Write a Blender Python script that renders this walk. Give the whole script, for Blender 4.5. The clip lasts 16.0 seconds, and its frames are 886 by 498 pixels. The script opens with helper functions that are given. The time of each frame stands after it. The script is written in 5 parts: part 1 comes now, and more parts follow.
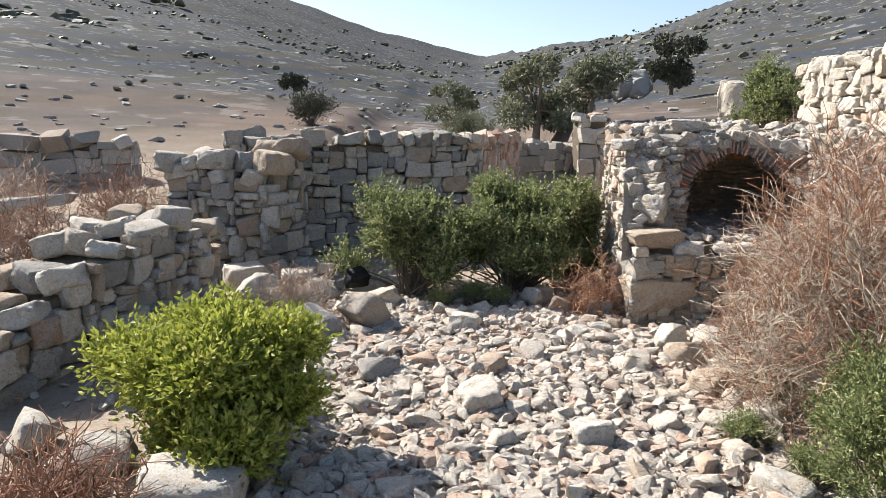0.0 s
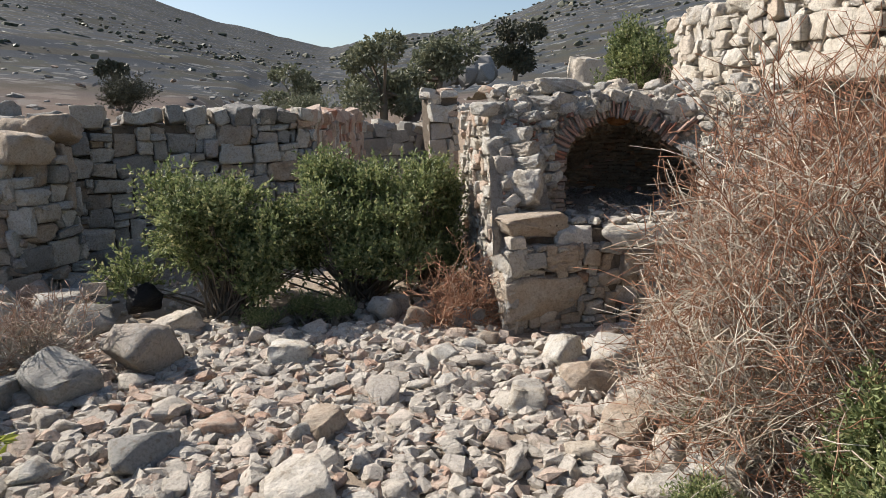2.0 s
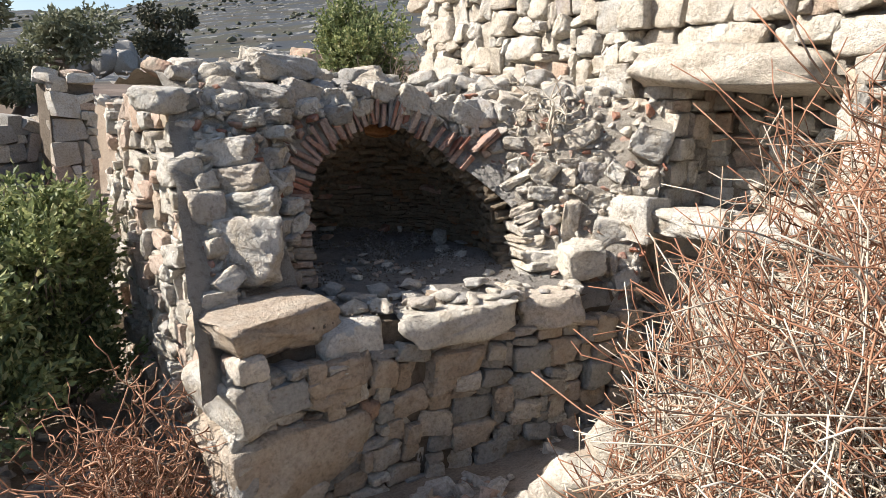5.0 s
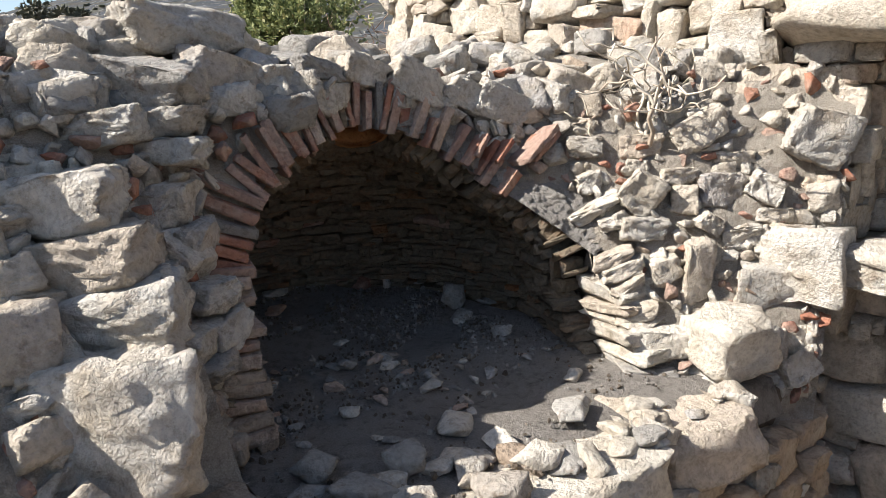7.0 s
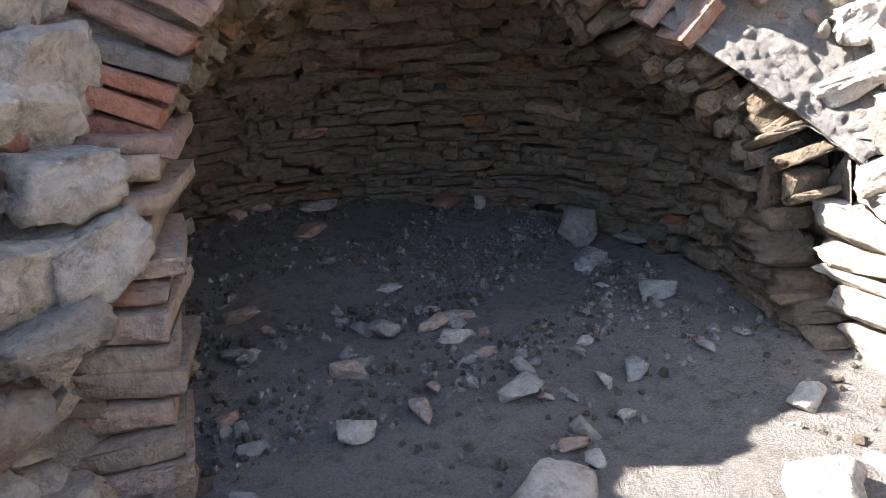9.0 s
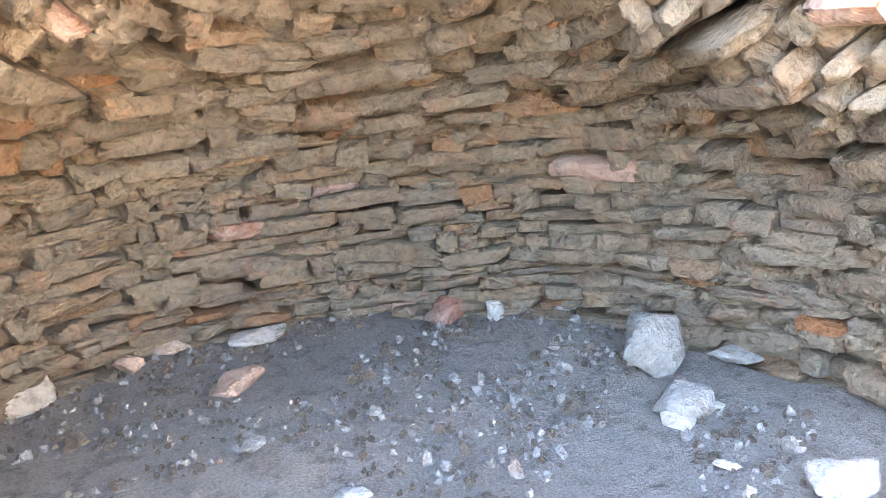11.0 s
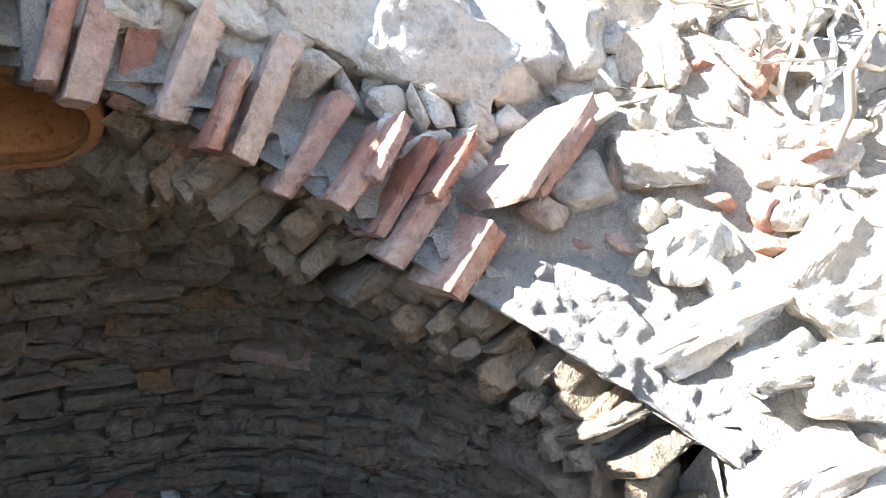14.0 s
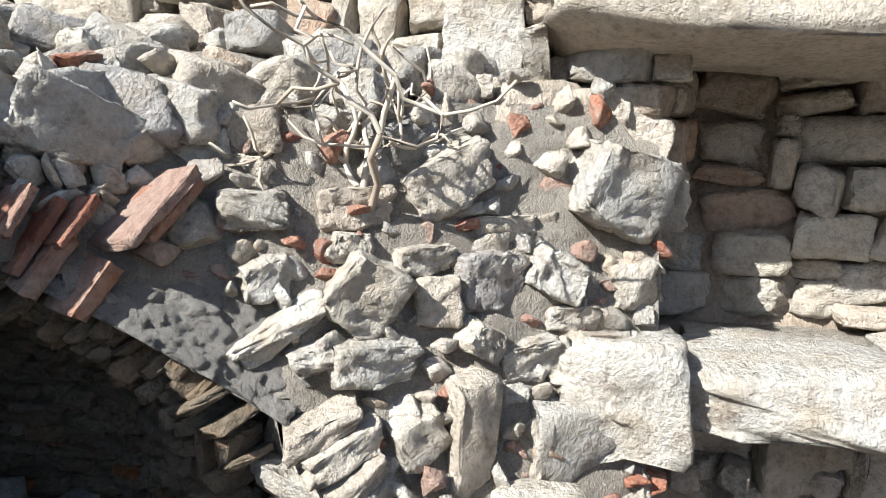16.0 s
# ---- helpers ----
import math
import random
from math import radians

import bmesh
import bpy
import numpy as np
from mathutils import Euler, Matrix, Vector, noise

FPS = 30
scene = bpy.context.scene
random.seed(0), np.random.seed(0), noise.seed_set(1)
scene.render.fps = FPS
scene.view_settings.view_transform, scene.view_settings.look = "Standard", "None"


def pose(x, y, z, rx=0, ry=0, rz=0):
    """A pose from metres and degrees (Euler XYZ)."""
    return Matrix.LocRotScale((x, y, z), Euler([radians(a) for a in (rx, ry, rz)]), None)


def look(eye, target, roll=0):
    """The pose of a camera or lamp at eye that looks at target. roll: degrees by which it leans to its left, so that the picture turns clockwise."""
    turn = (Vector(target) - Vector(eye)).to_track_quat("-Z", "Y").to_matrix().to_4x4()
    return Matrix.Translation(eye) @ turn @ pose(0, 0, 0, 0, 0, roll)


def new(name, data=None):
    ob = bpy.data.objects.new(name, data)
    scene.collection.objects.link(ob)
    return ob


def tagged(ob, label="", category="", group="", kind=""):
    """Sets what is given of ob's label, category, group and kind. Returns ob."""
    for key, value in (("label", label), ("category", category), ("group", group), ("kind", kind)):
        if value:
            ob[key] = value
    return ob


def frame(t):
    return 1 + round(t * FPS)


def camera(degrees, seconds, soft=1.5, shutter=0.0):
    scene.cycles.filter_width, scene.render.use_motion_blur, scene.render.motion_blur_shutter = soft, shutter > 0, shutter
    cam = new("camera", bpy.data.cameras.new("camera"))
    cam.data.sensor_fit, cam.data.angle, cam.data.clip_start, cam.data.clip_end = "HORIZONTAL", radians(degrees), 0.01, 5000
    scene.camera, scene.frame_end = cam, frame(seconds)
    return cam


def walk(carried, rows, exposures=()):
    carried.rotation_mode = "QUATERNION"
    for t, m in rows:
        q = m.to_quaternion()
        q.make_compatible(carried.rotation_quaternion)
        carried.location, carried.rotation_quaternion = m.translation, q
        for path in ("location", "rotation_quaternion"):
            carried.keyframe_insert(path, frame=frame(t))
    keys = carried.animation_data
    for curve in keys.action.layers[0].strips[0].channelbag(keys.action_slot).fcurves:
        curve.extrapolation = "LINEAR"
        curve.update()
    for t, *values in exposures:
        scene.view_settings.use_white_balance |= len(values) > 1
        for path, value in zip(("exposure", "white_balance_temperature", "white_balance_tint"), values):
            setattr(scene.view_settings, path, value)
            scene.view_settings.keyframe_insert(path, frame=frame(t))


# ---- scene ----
cam = camera(66.4, 16.0, soft=0.65)
PATH = [
    (0, (-0.071, -0.019, 1.579), (-0.053, 1.948, 1.219), -0.4),
    (0.5, (-0.027, 0.347, 1.524), (0.139, 2.316, 1.217), -1.4),
    (1, (0.023, 0.7, 1.468), (0.308, 2.653, 1.145), -0.9),
    (1.5, (0.083, 1.057, 1.433), (0.503, 2.98, 1.08), -1.7),
    (2, (0.225, 1.478, 1.344), (0.658, 3.392, 0.955), -1.5),
    (2.5, (0.356, 1.815, 1.342), (0.844, 3.682, 0.817), -1.3),
    (3, (0.436, 2.174, 1.325), (1.12, 3.985, 0.823), -1.9),
    (3.5, (0.478, 2.533, 1.311), (1.301, 4.29, 0.826), -1.6),
    (4, (0.583, 3.03, 1.277), (1.448, 4.784, 0.859), -4.4),
    (4.2, (0.613, 3.148, 1.305), (1.562, 4.856, 0.875), -3.0),
    (6.3, (1.128, 4.737, 1.365), (2.662, 5.979, 1.044), -1.4),
    (6.5, (1.206, 4.845, 1.373), (2.737, 6.09, 1.047), -1.9),
    (7, (1.482, 5.039, 1.333), (2.931, 6.358, 0.93), -1.2),
    (7.5, (1.791, 5.17, 1.337), (3.139, 6.584, 0.91), -0.5),
    (8, (1.968, 5.198, 1.236), (3.121, 6.749, 0.723), 0.1),
    (8.2, (1.981, 5.267, 1.183), (3.094, 6.836, 0.636), 0.1),
    (10.3, (2.465, 5.975, 1.037), (3.639, 7.468, 0.408), -2.1),
    (10.5, (2.484, 6.001, 1.028), (3.649, 7.521, 0.453), -2.8),
    (11, (2.513, 6.056, 1.017), (3.652, 7.653, 0.627), -5.3),
    (11.5, (2.523, 6.099, 1.043), (3.664, 7.72, 0.779), -4.7),
    (12, (2.537, 6.128, 1.067), (3.731, 7.726, 0.918), -4.5),
    (12.5, (2.542, 6.136, 1.089), (3.795, 7.693, 1.011), -4.1),
    (13, (2.558, 6.11, 1.1), (3.929, 7.564, 1.031), -3.9),
    (13.5, (2.568, 6.044, 1.135), (4.107, 7.319, 1.055), -2.0),
    (14, (2.566, 5.946, 1.162), (4.251, 7.015, 1.031), -1.7),
    (14.5, (2.546, 5.832, 1.2), (4.304, 6.763, 0.998), -2.4),
    (15, (2.52, 5.735, 1.225), (4.352, 6.499, 0.981), -1.6),
    (15.5, (2.463, 5.661, 1.27), (4.349, 6.271, 1.002), -1.0),
    (16, (2.385, 5.575, 1.302), (4.303, 6.07, 1.025), 0.4),
]
EXPOSURES = [(0, 1.15, 6450, 11), (1.0, 0.9, 6400, 11), (2.0, 0.65, 6450, 11), (2.5, 0.93, 6500, 11), (3.0, 1.08, 6500, 11), (4.2, 1.05, 6450, 11), (6.3, 1.08, 6450, 11), (8.2, 1.23, 6400, 13), (9.2, 3.0, 6200, 14), (10.3, 5.35, 6050, 15), (11, 6.02, 6600, 12), (11.5, 6.11, 6850, 10), (12, 5.92, 6600, 10), (12.5, 5.37, 6350, 9), (13, 4.83, 6000, 9), (13.5, 3.93, 5900, 9), (14, 3.25, 5850, 8), (14.5, 2.45, 5850, 8), (15, 1.6, 5900, 8), (15.5, 1.08, 5950, 8), (16, 1.05, 6000, 8)]
walk(cam, [(t, look(eye, target, roll)) for t, eye, target, roll in PATH], EXPOSURES)

# ---------------------------------------------------------------- light
SUN_AZ, SUN_EL = -54.0, 40.0          # degrees from +y towards +x, and up
_a, _e = radians(SUN_AZ), radians(SUN_EL)
TO_SUN = Vector((math.sin(_a) * math.cos(_e), math.cos(_a) * math.cos(_e), math.sin(_e)))
world = bpy.data.worlds.new("sky")
scene.world = world
world.use_nodes = True
_wn = world.node_tree.nodes
_sky = _wn.new("ShaderNodeTexSky")
_sky.sky_type, _sky.sun_disc = "NISHITA", False
_sky.sun_elevation, _sky.sun_rotation = radians(SUN_EL), radians(SUN_AZ)
_sky.air_density, _sky.dust_density, _sky.ozone_density = 1.0, 1.2, 1.0
world.node_tree.links.new(_sky.outputs[0], _wn["Background"].inputs[0])
_wn["Background"].inputs[1].default_value = 0.085
_sd = bpy.data.lights.new("sun", "SUN")
_sd.energy, _sd.angle, _sd.color = 5.2, radians(0.53), (1.0, 0.945, 0.86)
sun = new("sun", _sd)
sun.matrix_world = look((-20, 12, 25), Vector((-20, 12, 25)) - TO_SUN)

# ---------------------------------------------------------------- materials


def mat(name):
    m = bpy.data.materials.new(name)
    m.use_nodes = True
    return m, m.node_tree.nodes, m.node_tree.links, m.node_tree.nodes["Principled BSDF"]


def tex(n, l, pos, scale, detail=4.0, rough=0.6, kind="ShaderNodeTexNoise"):
    t = n.new(kind)
    t.inputs["Scale"].default_value = scale
    if kind == "ShaderNodeTexNoise":
        t.inputs["Detail"].default_value, t.inputs["Roughness"].default_value = detail, rough
    l.new(pos, t.inputs["Vector"])
    return t


def ramp(n, l, fac, stops):
    r = n.new("ShaderNodeValToRGB")
    els = r.color_ramp.elements
    while len(els) < len(stops):
        els.new(0.5)
    for e, (p, c) in zip(els, stops):
        e.position, e.color = p, (*c, 1)
    l.new(fac, r.inputs[0])
    return r.outputs[0]


def mix(n, l, fac, a, b, how="MIX"):
    x = n.new("ShaderNodeMix")
    x.data_type, x.blend_type = "RGBA", how
    for sock, v in ((x.inputs[0], fac), (x.inputs[6], a), (x.inputs[7], b)):
        if isinstance(v, (int, float)):
            sock.default_value = v
        elif isinstance(v, tuple):
            sock.default_value = (*v, 1)
        else:
            l.new(v, sock)
    return x.outputs[2]


def num(n, l, op, a, b=0.0):
    x = n.new("ShaderNodeMath")
    x.operation = op
    for sock, v in zip(x.inputs, (a, b)):
        if isinstance(v, (int, float)):
            sock.default_value = v
        else:
            l.new(v, sock)
    return x.outputs[0]


def place(n):
    return n.new("ShaderNodeNewGeometry").outputs["Position"]


def rnd(n, l):
    """One random number for each piece, whether it is an object or an island of a joined mesh."""
    g, o = n.new("ShaderNodeNewGeometry"), n.new("ShaderNodeObjectInfo")
    return num(n, l, "FRACT", num(n, l, "ADD", g.outputs["Random Per Island"], o.outputs["Random"]))


def bump(n, l, height, bsdf, strength, dist):
    b = n.new("ShaderNodeBump")
    b.inputs["Strength"].default_value, b.inputs["Distance"].default_value = strength, dist
    l.new(height, b.inputs["Height"])
    l.new(b.outputs[0], bsdf.inputs["Normal"])


def stone_mat(name, stops, dust=(0.45, 0.39, 0.31), lichen=0.5, bumpy=1.0, fine=1.0, stain=(0.20, 0.15, 0.11)):
    m, n, l, b = mat(name)
    p = place(n)
    base = ramp(n, l, rnd(n, l), stops)
    big = tex(n, l, p, 9.0 * fine, 5, 0.65)
    small = tex(n, l, p, 60.0 * fine, 6, 0.7)
    pits = tex(n, l, p, 150.0 * fine, 3, 0.6)
    c = mix(n, l, ramp(n, l, big.outputs[0], [(0.42, (0, 0, 0)), (0.68, (1, 1, 1))]), base, dust)
    blot = tex(n, l, p, 23.0 * fine, 5, 0.72)
    c = mix(n, l, num(n, l, "MULTIPLY", ramp(n, l, blot.outputs[0], [(0.55, (0, 0, 0)), (0.66, (1, 1, 1))]), lichen), c, stain)
    c = mix(n, l, 0.85, c, ramp(n, l, small.outputs[0], [(0.28, (0.55, 0.54, 0.52)), (0.5, (0.95, 0.95, 0.95)), (0.72, (1.2, 1.19, 1.16))]), "MULTIPLY")
    l.new(c, b.inputs["Base Color"])
    b.inputs["Roughness"].default_value, b.inputs["Specular IOR Level"].default_value = 0.92, 0.15
    h = num(n, l, "ADD", num(n, l, "MULTIPLY", big.outputs[0], 2.0), num(n, l, "ADD", small.outputs[0], num(n, l, "MULTIPLY", pits.outputs[0], 0.35)))
    bump(n, l, h, b, 0.85 * bumpy, 0.02 / fine ** 0.5)
    return m


LIME = [(0.0, (0.47, 0.445, 0.40)), (0.25, (0.55, 0.525, 0.475)), (0.5, (0.43, 0.41, 0.375)), (0.72, (0.60, 0.57, 0.515)), (0.88, (0.50, 0.43, 0.35)), (0.96, (0.38, 0.37, 0.355)), (1.0, (0.48, 0.35, 0.27))]
WARM = [(0.0, (0.53, 0.49, 0.42)), (0.3, (0.61, 0.565, 0.49)), (0.55, (0.53, 0.47, 0.39)), (0.75, (0.65, 0.61, 0.54)), (0.95, (0.53, 0.42, 0.32)), (1.0, (0.45, 0.29, 0.21))]
GREY = [(0.0, (0.27, 0.26, 0.24)), (0.3, (0.36, 0.345, 0.315)), (0.6, (0.24, 0.23, 0.215)), (0.86, (0.40, 0.38, 0.345)), (0.95, (0.34, 0.26, 0.19)), (1.0, (0.38, 0.24, 0.16))]
RUBBLE = [(0.0, (0.46, 0.415, 0.355)), (0.3, (0.56, 0.515, 0.45)), (0.55, (0.40, 0.36, 0.315)), (0.8, (0.60, 0.555, 0.49)), (0.93, (0.50, 0.39, 0.31)), (1.0, (0.44, 0.28, 0.20))]
# vault stone colours, with the oven's inner shade and warm bounce light painted in
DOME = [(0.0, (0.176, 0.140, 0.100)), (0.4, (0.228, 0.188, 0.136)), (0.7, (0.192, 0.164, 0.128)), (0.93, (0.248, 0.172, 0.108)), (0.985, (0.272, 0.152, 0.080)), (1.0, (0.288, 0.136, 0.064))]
M_lime = stone_mat("limestone", LIME)
M_warm = stone_mat("warm limestone", WARM, lichen=0.3)
M_grey = stone_mat("weathered grey limestone", GREY, dust=(0.33, 0.31, 0.28), lichen=0.7)
M_rubble = stone_mat("rubble limestone", RUBBLE, dust=(0.46, 0.41, 0.345), lichen=0.4)
M_dome = stone_mat("shade-toned baked vault stone", DOME, dust=(0.225, 0.18, 0.13), lichen=0.25, stain=(0.40, 0.19, 0.10))
M_brick = stone_mat("fired brick", [(0.0, (0.34, 0.15, 0.10)), (0.35, (0.42, 0.20, 0.13)), (0.6, (0.38, 0.26, 0.21)), (0.8, (0.30, 0.13, 0.09)), (1.0, (0.42, 0.33, 0.27))], dust=(0.42, 0.33, 0.27), lichen=0.3, stain=(0.24, 0.12, 0.09))
M_brown = stone_mat("iron-stained stone", [(0.0, (0.35, 0.27, 0.20)), (1.0, (0.43, 0.35, 0.27))], dust=(0.45, 0.39, 0.32))
M_pink = stone_mat("pinkish plastered rubble", [(0.0, (0.44, 0.33, 0.26)), (0.5, (0.52, 0.41, 0.33)), (1.0, (0.46, 0.30, 0.22))], dust=(0.50, 0.41, 0.34))


def earth_mat(name, a, b2, dark, scale=1.0, rel=0.03):
    m, n, l, b = mat(name)
    p = place(n)
    big, mid, fine = tex(n, l, p, 1.6 * scale, 5), tex(n, l, p, 14 * scale, 6, 0.7), tex(n, l, p, 120 * scale, 4, 0.7)
    c = mix(n, l, ramp(n, l, big.outputs[0], [(0.35, (0, 0, 0)), (0.65, (1, 1, 1))]), a, b2)
    c = mix(n, l, ramp(n, l, mid.outputs[0], [(0.5, (0, 0, 0)), (0.72, (1, 1, 1))]), c, dark)
    c = mix(n, l, 0.8, c, ramp(n, l, fine.outputs[0], [(0.3, (0.6, 0.6, 0.6)), (0.7, (1.25, 1.25, 1.25))]), "MULTIPLY")
    l.new(c, b.inputs["Base Color"])
    b.inputs["Roughness"].default_value, b.inputs["Specular IOR Level"].default_value = 0.95, 0.1
    bump(n, l, num(n, l, "ADD", mid.outputs[0], num(n, l, "MULTIPLY", fine.outputs[0], 0.4)), b, 0.9, rel)
    return m


M_mortar = earth_mat("lime mortar and earth", (0.50, 0.455, 0.39), (0.43, 0.385, 0.325), (0.28, 0.24, 0.20), 2.4, 0.05)
M_mortar_grey = earth_mat("grey lime mortar with pebbles", (0.40, 0.375, 0.34), (0.33, 0.31, 0.285), (0.20, 0.18, 0.16), 5.0, 0.03)
M_mortar_dark = earth_mat("deep joint earth", (0.20, 0.165, 0.13), (0.16, 0.13, 0.10), (0.09, 0.07, 0.055), 2.0)
M_dust = earth_mat("dusty oven floor", (0.33, 0.305, 0.275), (0.285, 0.26, 0.235), (0.16, 0.145, 0.13), 2.2, 0.05)


def ground_mat():
    m, n, l, b = mat("dry earth and hillside")
    p = place(n)
    sep = n.new("ShaderNodeSeparateXYZ")
    l.new(p, sep.inputs[0])
    big, mid, fine = tex(n, l, p, 0.9, 5), tex(n, l, p, 11, 6, 0.7), tex(n, l, p, 90, 4, 0.7)
    near = mix(n, l, ramp(n, l, big.outputs[0], [(0.35, (0, 0, 0)), (0.65, (1, 1, 1))]), (0.28, 0.225, 0.17), (0.36, 0.30, 0.24))
    near = mix(n, l, ramp(n, l, mid.outputs[0], [(0.52, (0, 0, 0)), (0.7, (1, 1, 1))]), near, (0.22, 0.165, 0.12))
    near = mix(n, l, 0.8, near, ramp(n, l, fine.outputs[0], [(0.3, (0.6, 0.6, 0.6)), (0.7, (1.25, 1.25, 1.25))]), "MULTIPLY")
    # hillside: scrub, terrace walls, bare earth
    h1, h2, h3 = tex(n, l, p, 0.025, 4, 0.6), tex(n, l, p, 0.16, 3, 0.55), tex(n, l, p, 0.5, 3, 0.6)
    # backlit shade and distance haze are painted in as a dark blue-grey base
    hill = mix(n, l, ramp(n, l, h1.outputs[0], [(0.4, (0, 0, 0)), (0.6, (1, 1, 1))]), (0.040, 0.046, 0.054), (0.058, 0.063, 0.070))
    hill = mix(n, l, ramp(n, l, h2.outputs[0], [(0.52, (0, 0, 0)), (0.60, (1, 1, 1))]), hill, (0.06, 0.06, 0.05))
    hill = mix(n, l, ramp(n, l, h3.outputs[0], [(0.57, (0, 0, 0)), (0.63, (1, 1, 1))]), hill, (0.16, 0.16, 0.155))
    zz = num(n, l, "ADD", num(n, l, "MULTIPLY", sep.outputs[2], 0.5), num(n, l, "MULTIPLY", tex(n, l, p, 0.02, 3).outputs[0], 3.5))
    saw = num(n, l, "FRACT", zz)
    line = ramp(n, l, saw, [(0.0, (1, 1, 1)), (0.3, (0.8, 0.8, 0.8)), (0.42, (0, 0, 0)), (0.95, (0, 0, 0)), (1.0, (1, 1, 1))])
    patch = ramp(n, l, tex(n, l, p, 0.07, 4).outputs[0], [(0.38, (0.3, 0.3, 0.3)), (0.55, (0.95, 0.95, 0.95))])
    hill = mix(n, l, num(n, l, "MULTIPLY", line, patch), hill, (0.06, 0.055, 0.045))
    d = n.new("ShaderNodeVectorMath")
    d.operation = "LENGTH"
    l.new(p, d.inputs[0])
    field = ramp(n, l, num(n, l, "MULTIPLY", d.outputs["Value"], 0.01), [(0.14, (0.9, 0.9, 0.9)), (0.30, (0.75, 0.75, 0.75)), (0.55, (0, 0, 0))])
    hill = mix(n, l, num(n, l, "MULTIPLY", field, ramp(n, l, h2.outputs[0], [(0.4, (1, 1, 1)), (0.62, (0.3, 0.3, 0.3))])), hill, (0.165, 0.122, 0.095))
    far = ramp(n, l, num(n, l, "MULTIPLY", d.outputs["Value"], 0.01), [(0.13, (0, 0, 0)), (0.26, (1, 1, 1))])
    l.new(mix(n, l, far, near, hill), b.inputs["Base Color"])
    b.inputs["Roughness"].default_value, b.inputs["Specular IOR Level"].default_value = 0.95, 0.05
    bump(n, l, num(n, l, "ADD", num(n, l, "ADD", mid.outputs[0], num(n, l, "MULTIPLY", fine.outputs[0], 0.4)), num(n, l, "MULTIPLY", h3.outputs[0], 4.0)), b, 0.8, 0.03)
    return m


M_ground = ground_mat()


def plant_mat(name, stops, trans=0.25, rough=0.6):
    m, n, l, b = mat(name)
    p = place(n)
    c = ramp(n, l, rnd(n, l), stops)
    c = mix(n, l, 0.6, c, ramp(n, l, tex(n, l, p, 7.0, 3).outputs[0], [(0.3, (0.6, 0.62, 0.6)), (0.7, (1.25, 1.25, 1.2))]), "MULTIPLY")
    l.new(c, b.inputs["Base Color"])
    b.inputs["Roughness"].default_value, b.inputs["Specular IOR Level"].default_value = rough, 0.3
    if trans:
        t = n.new("ShaderNodeBsdfTranslucent")
        l.new(c, t.inputs[0])
        s = n.new("ShaderNodeMixShader")
        s.inputs[0].default_value = trans
        l.new(b.outputs[0], s.inputs[1])
        l.new(t.outputs[0], s.inputs[2])
        l.new(s.outputs[0], n["Material Output"].inputs[0])
    return m


M_leaf_bright = plant_mat("yellow-green foliage", [(0.0, (0.20, 0.24, 0.04)), (0.5, (0.33, 0.36, 0.065)), (0.9, (0.44, 0.45, 0.11)), (1.0, (0.52, 0.49, 0.18))], 0.35)
M_leaf_dark = plant_mat("grey-green foliage", [(0.0, (0.10, 0.13, 0.055)), (0.45, (0.19, 0.225, 0.095)), (0.85, (0.33, 0.35, 0.16)), (1.0, (0.46, 0.42, 0.22))], 0.3)
M_leaf_olive = plant_mat("olive foliage", [(0.0, (0.12, 0.13, 0.08)), (0.6, (0.19, 0.20, 0.13)), (1.0, (0.28, 0.28, 0.19))], 0.2)
M_scrub = plant_mat("hill scrub", [(0.0, (0.055, 0.06, 0.04)), (0.6, (0.10, 0.10, 0.065)), (1.0, (0.15, 0.135, 0.085))], 0)
M_twig_pale = plant_mat("pale dry stems", [(0.0, (0.44, 0.38, 0.30)), (0.6, (0.56, 0.50, 0.42)), (1.0, (0.34, 0.27, 0.21))], 0, 0.8)
M_twig_red = plant_mat("red-brown dry tips", [(0.0, (0.22, 0.105, 0.065)), (0.45, (0.30, 0.145, 0.085)), (0.75, (0.34, 0.19, 0.12)), (0.92, (0.42, 0.30, 0.22)), (1.0, (0.15, 0.075, 0.05))], 0.1, 0.8)
M_twig_russet = plant_mat("russet dry stems", [(0.0, (0.36, 0.18, 0.11)), (0.6, (0.46, 0.26, 0.17)), (1.0, (0.52, 0.36, 0.26))], 0.1, 0.8)
M_twig_rose = plant_mat("rosy grey dry twigs", [(0.0, (0.36, 0.23, 0.17)), (0.5, (0.46, 0.33, 0.26)), (1.0, (0.52, 0.42, 0.34))], 0.1, 0.8)
M_bark = plant_mat("grey bark", [(0.0, (0.14, 0.115, 0.09)), (1.0, (0.22, 0.18, 0.14))], 0, 0.9)
M_pot = earth_mat("sooted terracotta", (0.40, 0.21, 0.105), (0.34, 0.165, 0.075), (0.17, 0.08, 0.04), 6.0, 0.006)

# ---------------------------------------------------------------- tools


def obj_from(name, verts, faces, material, parent=None, smooth=False):
    me = bpy.data.meshes.new(name)
    me.from_pydata([tuple(v) for v in verts] if not isinstance(verts, np.ndarray) else verts.tolist(), [], faces if isinstance(faces, list) else faces.tolist())
    me.materials.append(material)
    if smooth:
        me.polygons.foreach_set("use_smooth", [True] * len(me.polygons))
    me.update()
    ob = new(name, me)
    if parent:
        ob.parent = parent
    return ob


def thing(name, label, category, group="", at=(0, 0, 0)):
    e = new(name)
    e.location = at
    e.empty_display_size = 0.1
    return tagged(e, label, category, group)


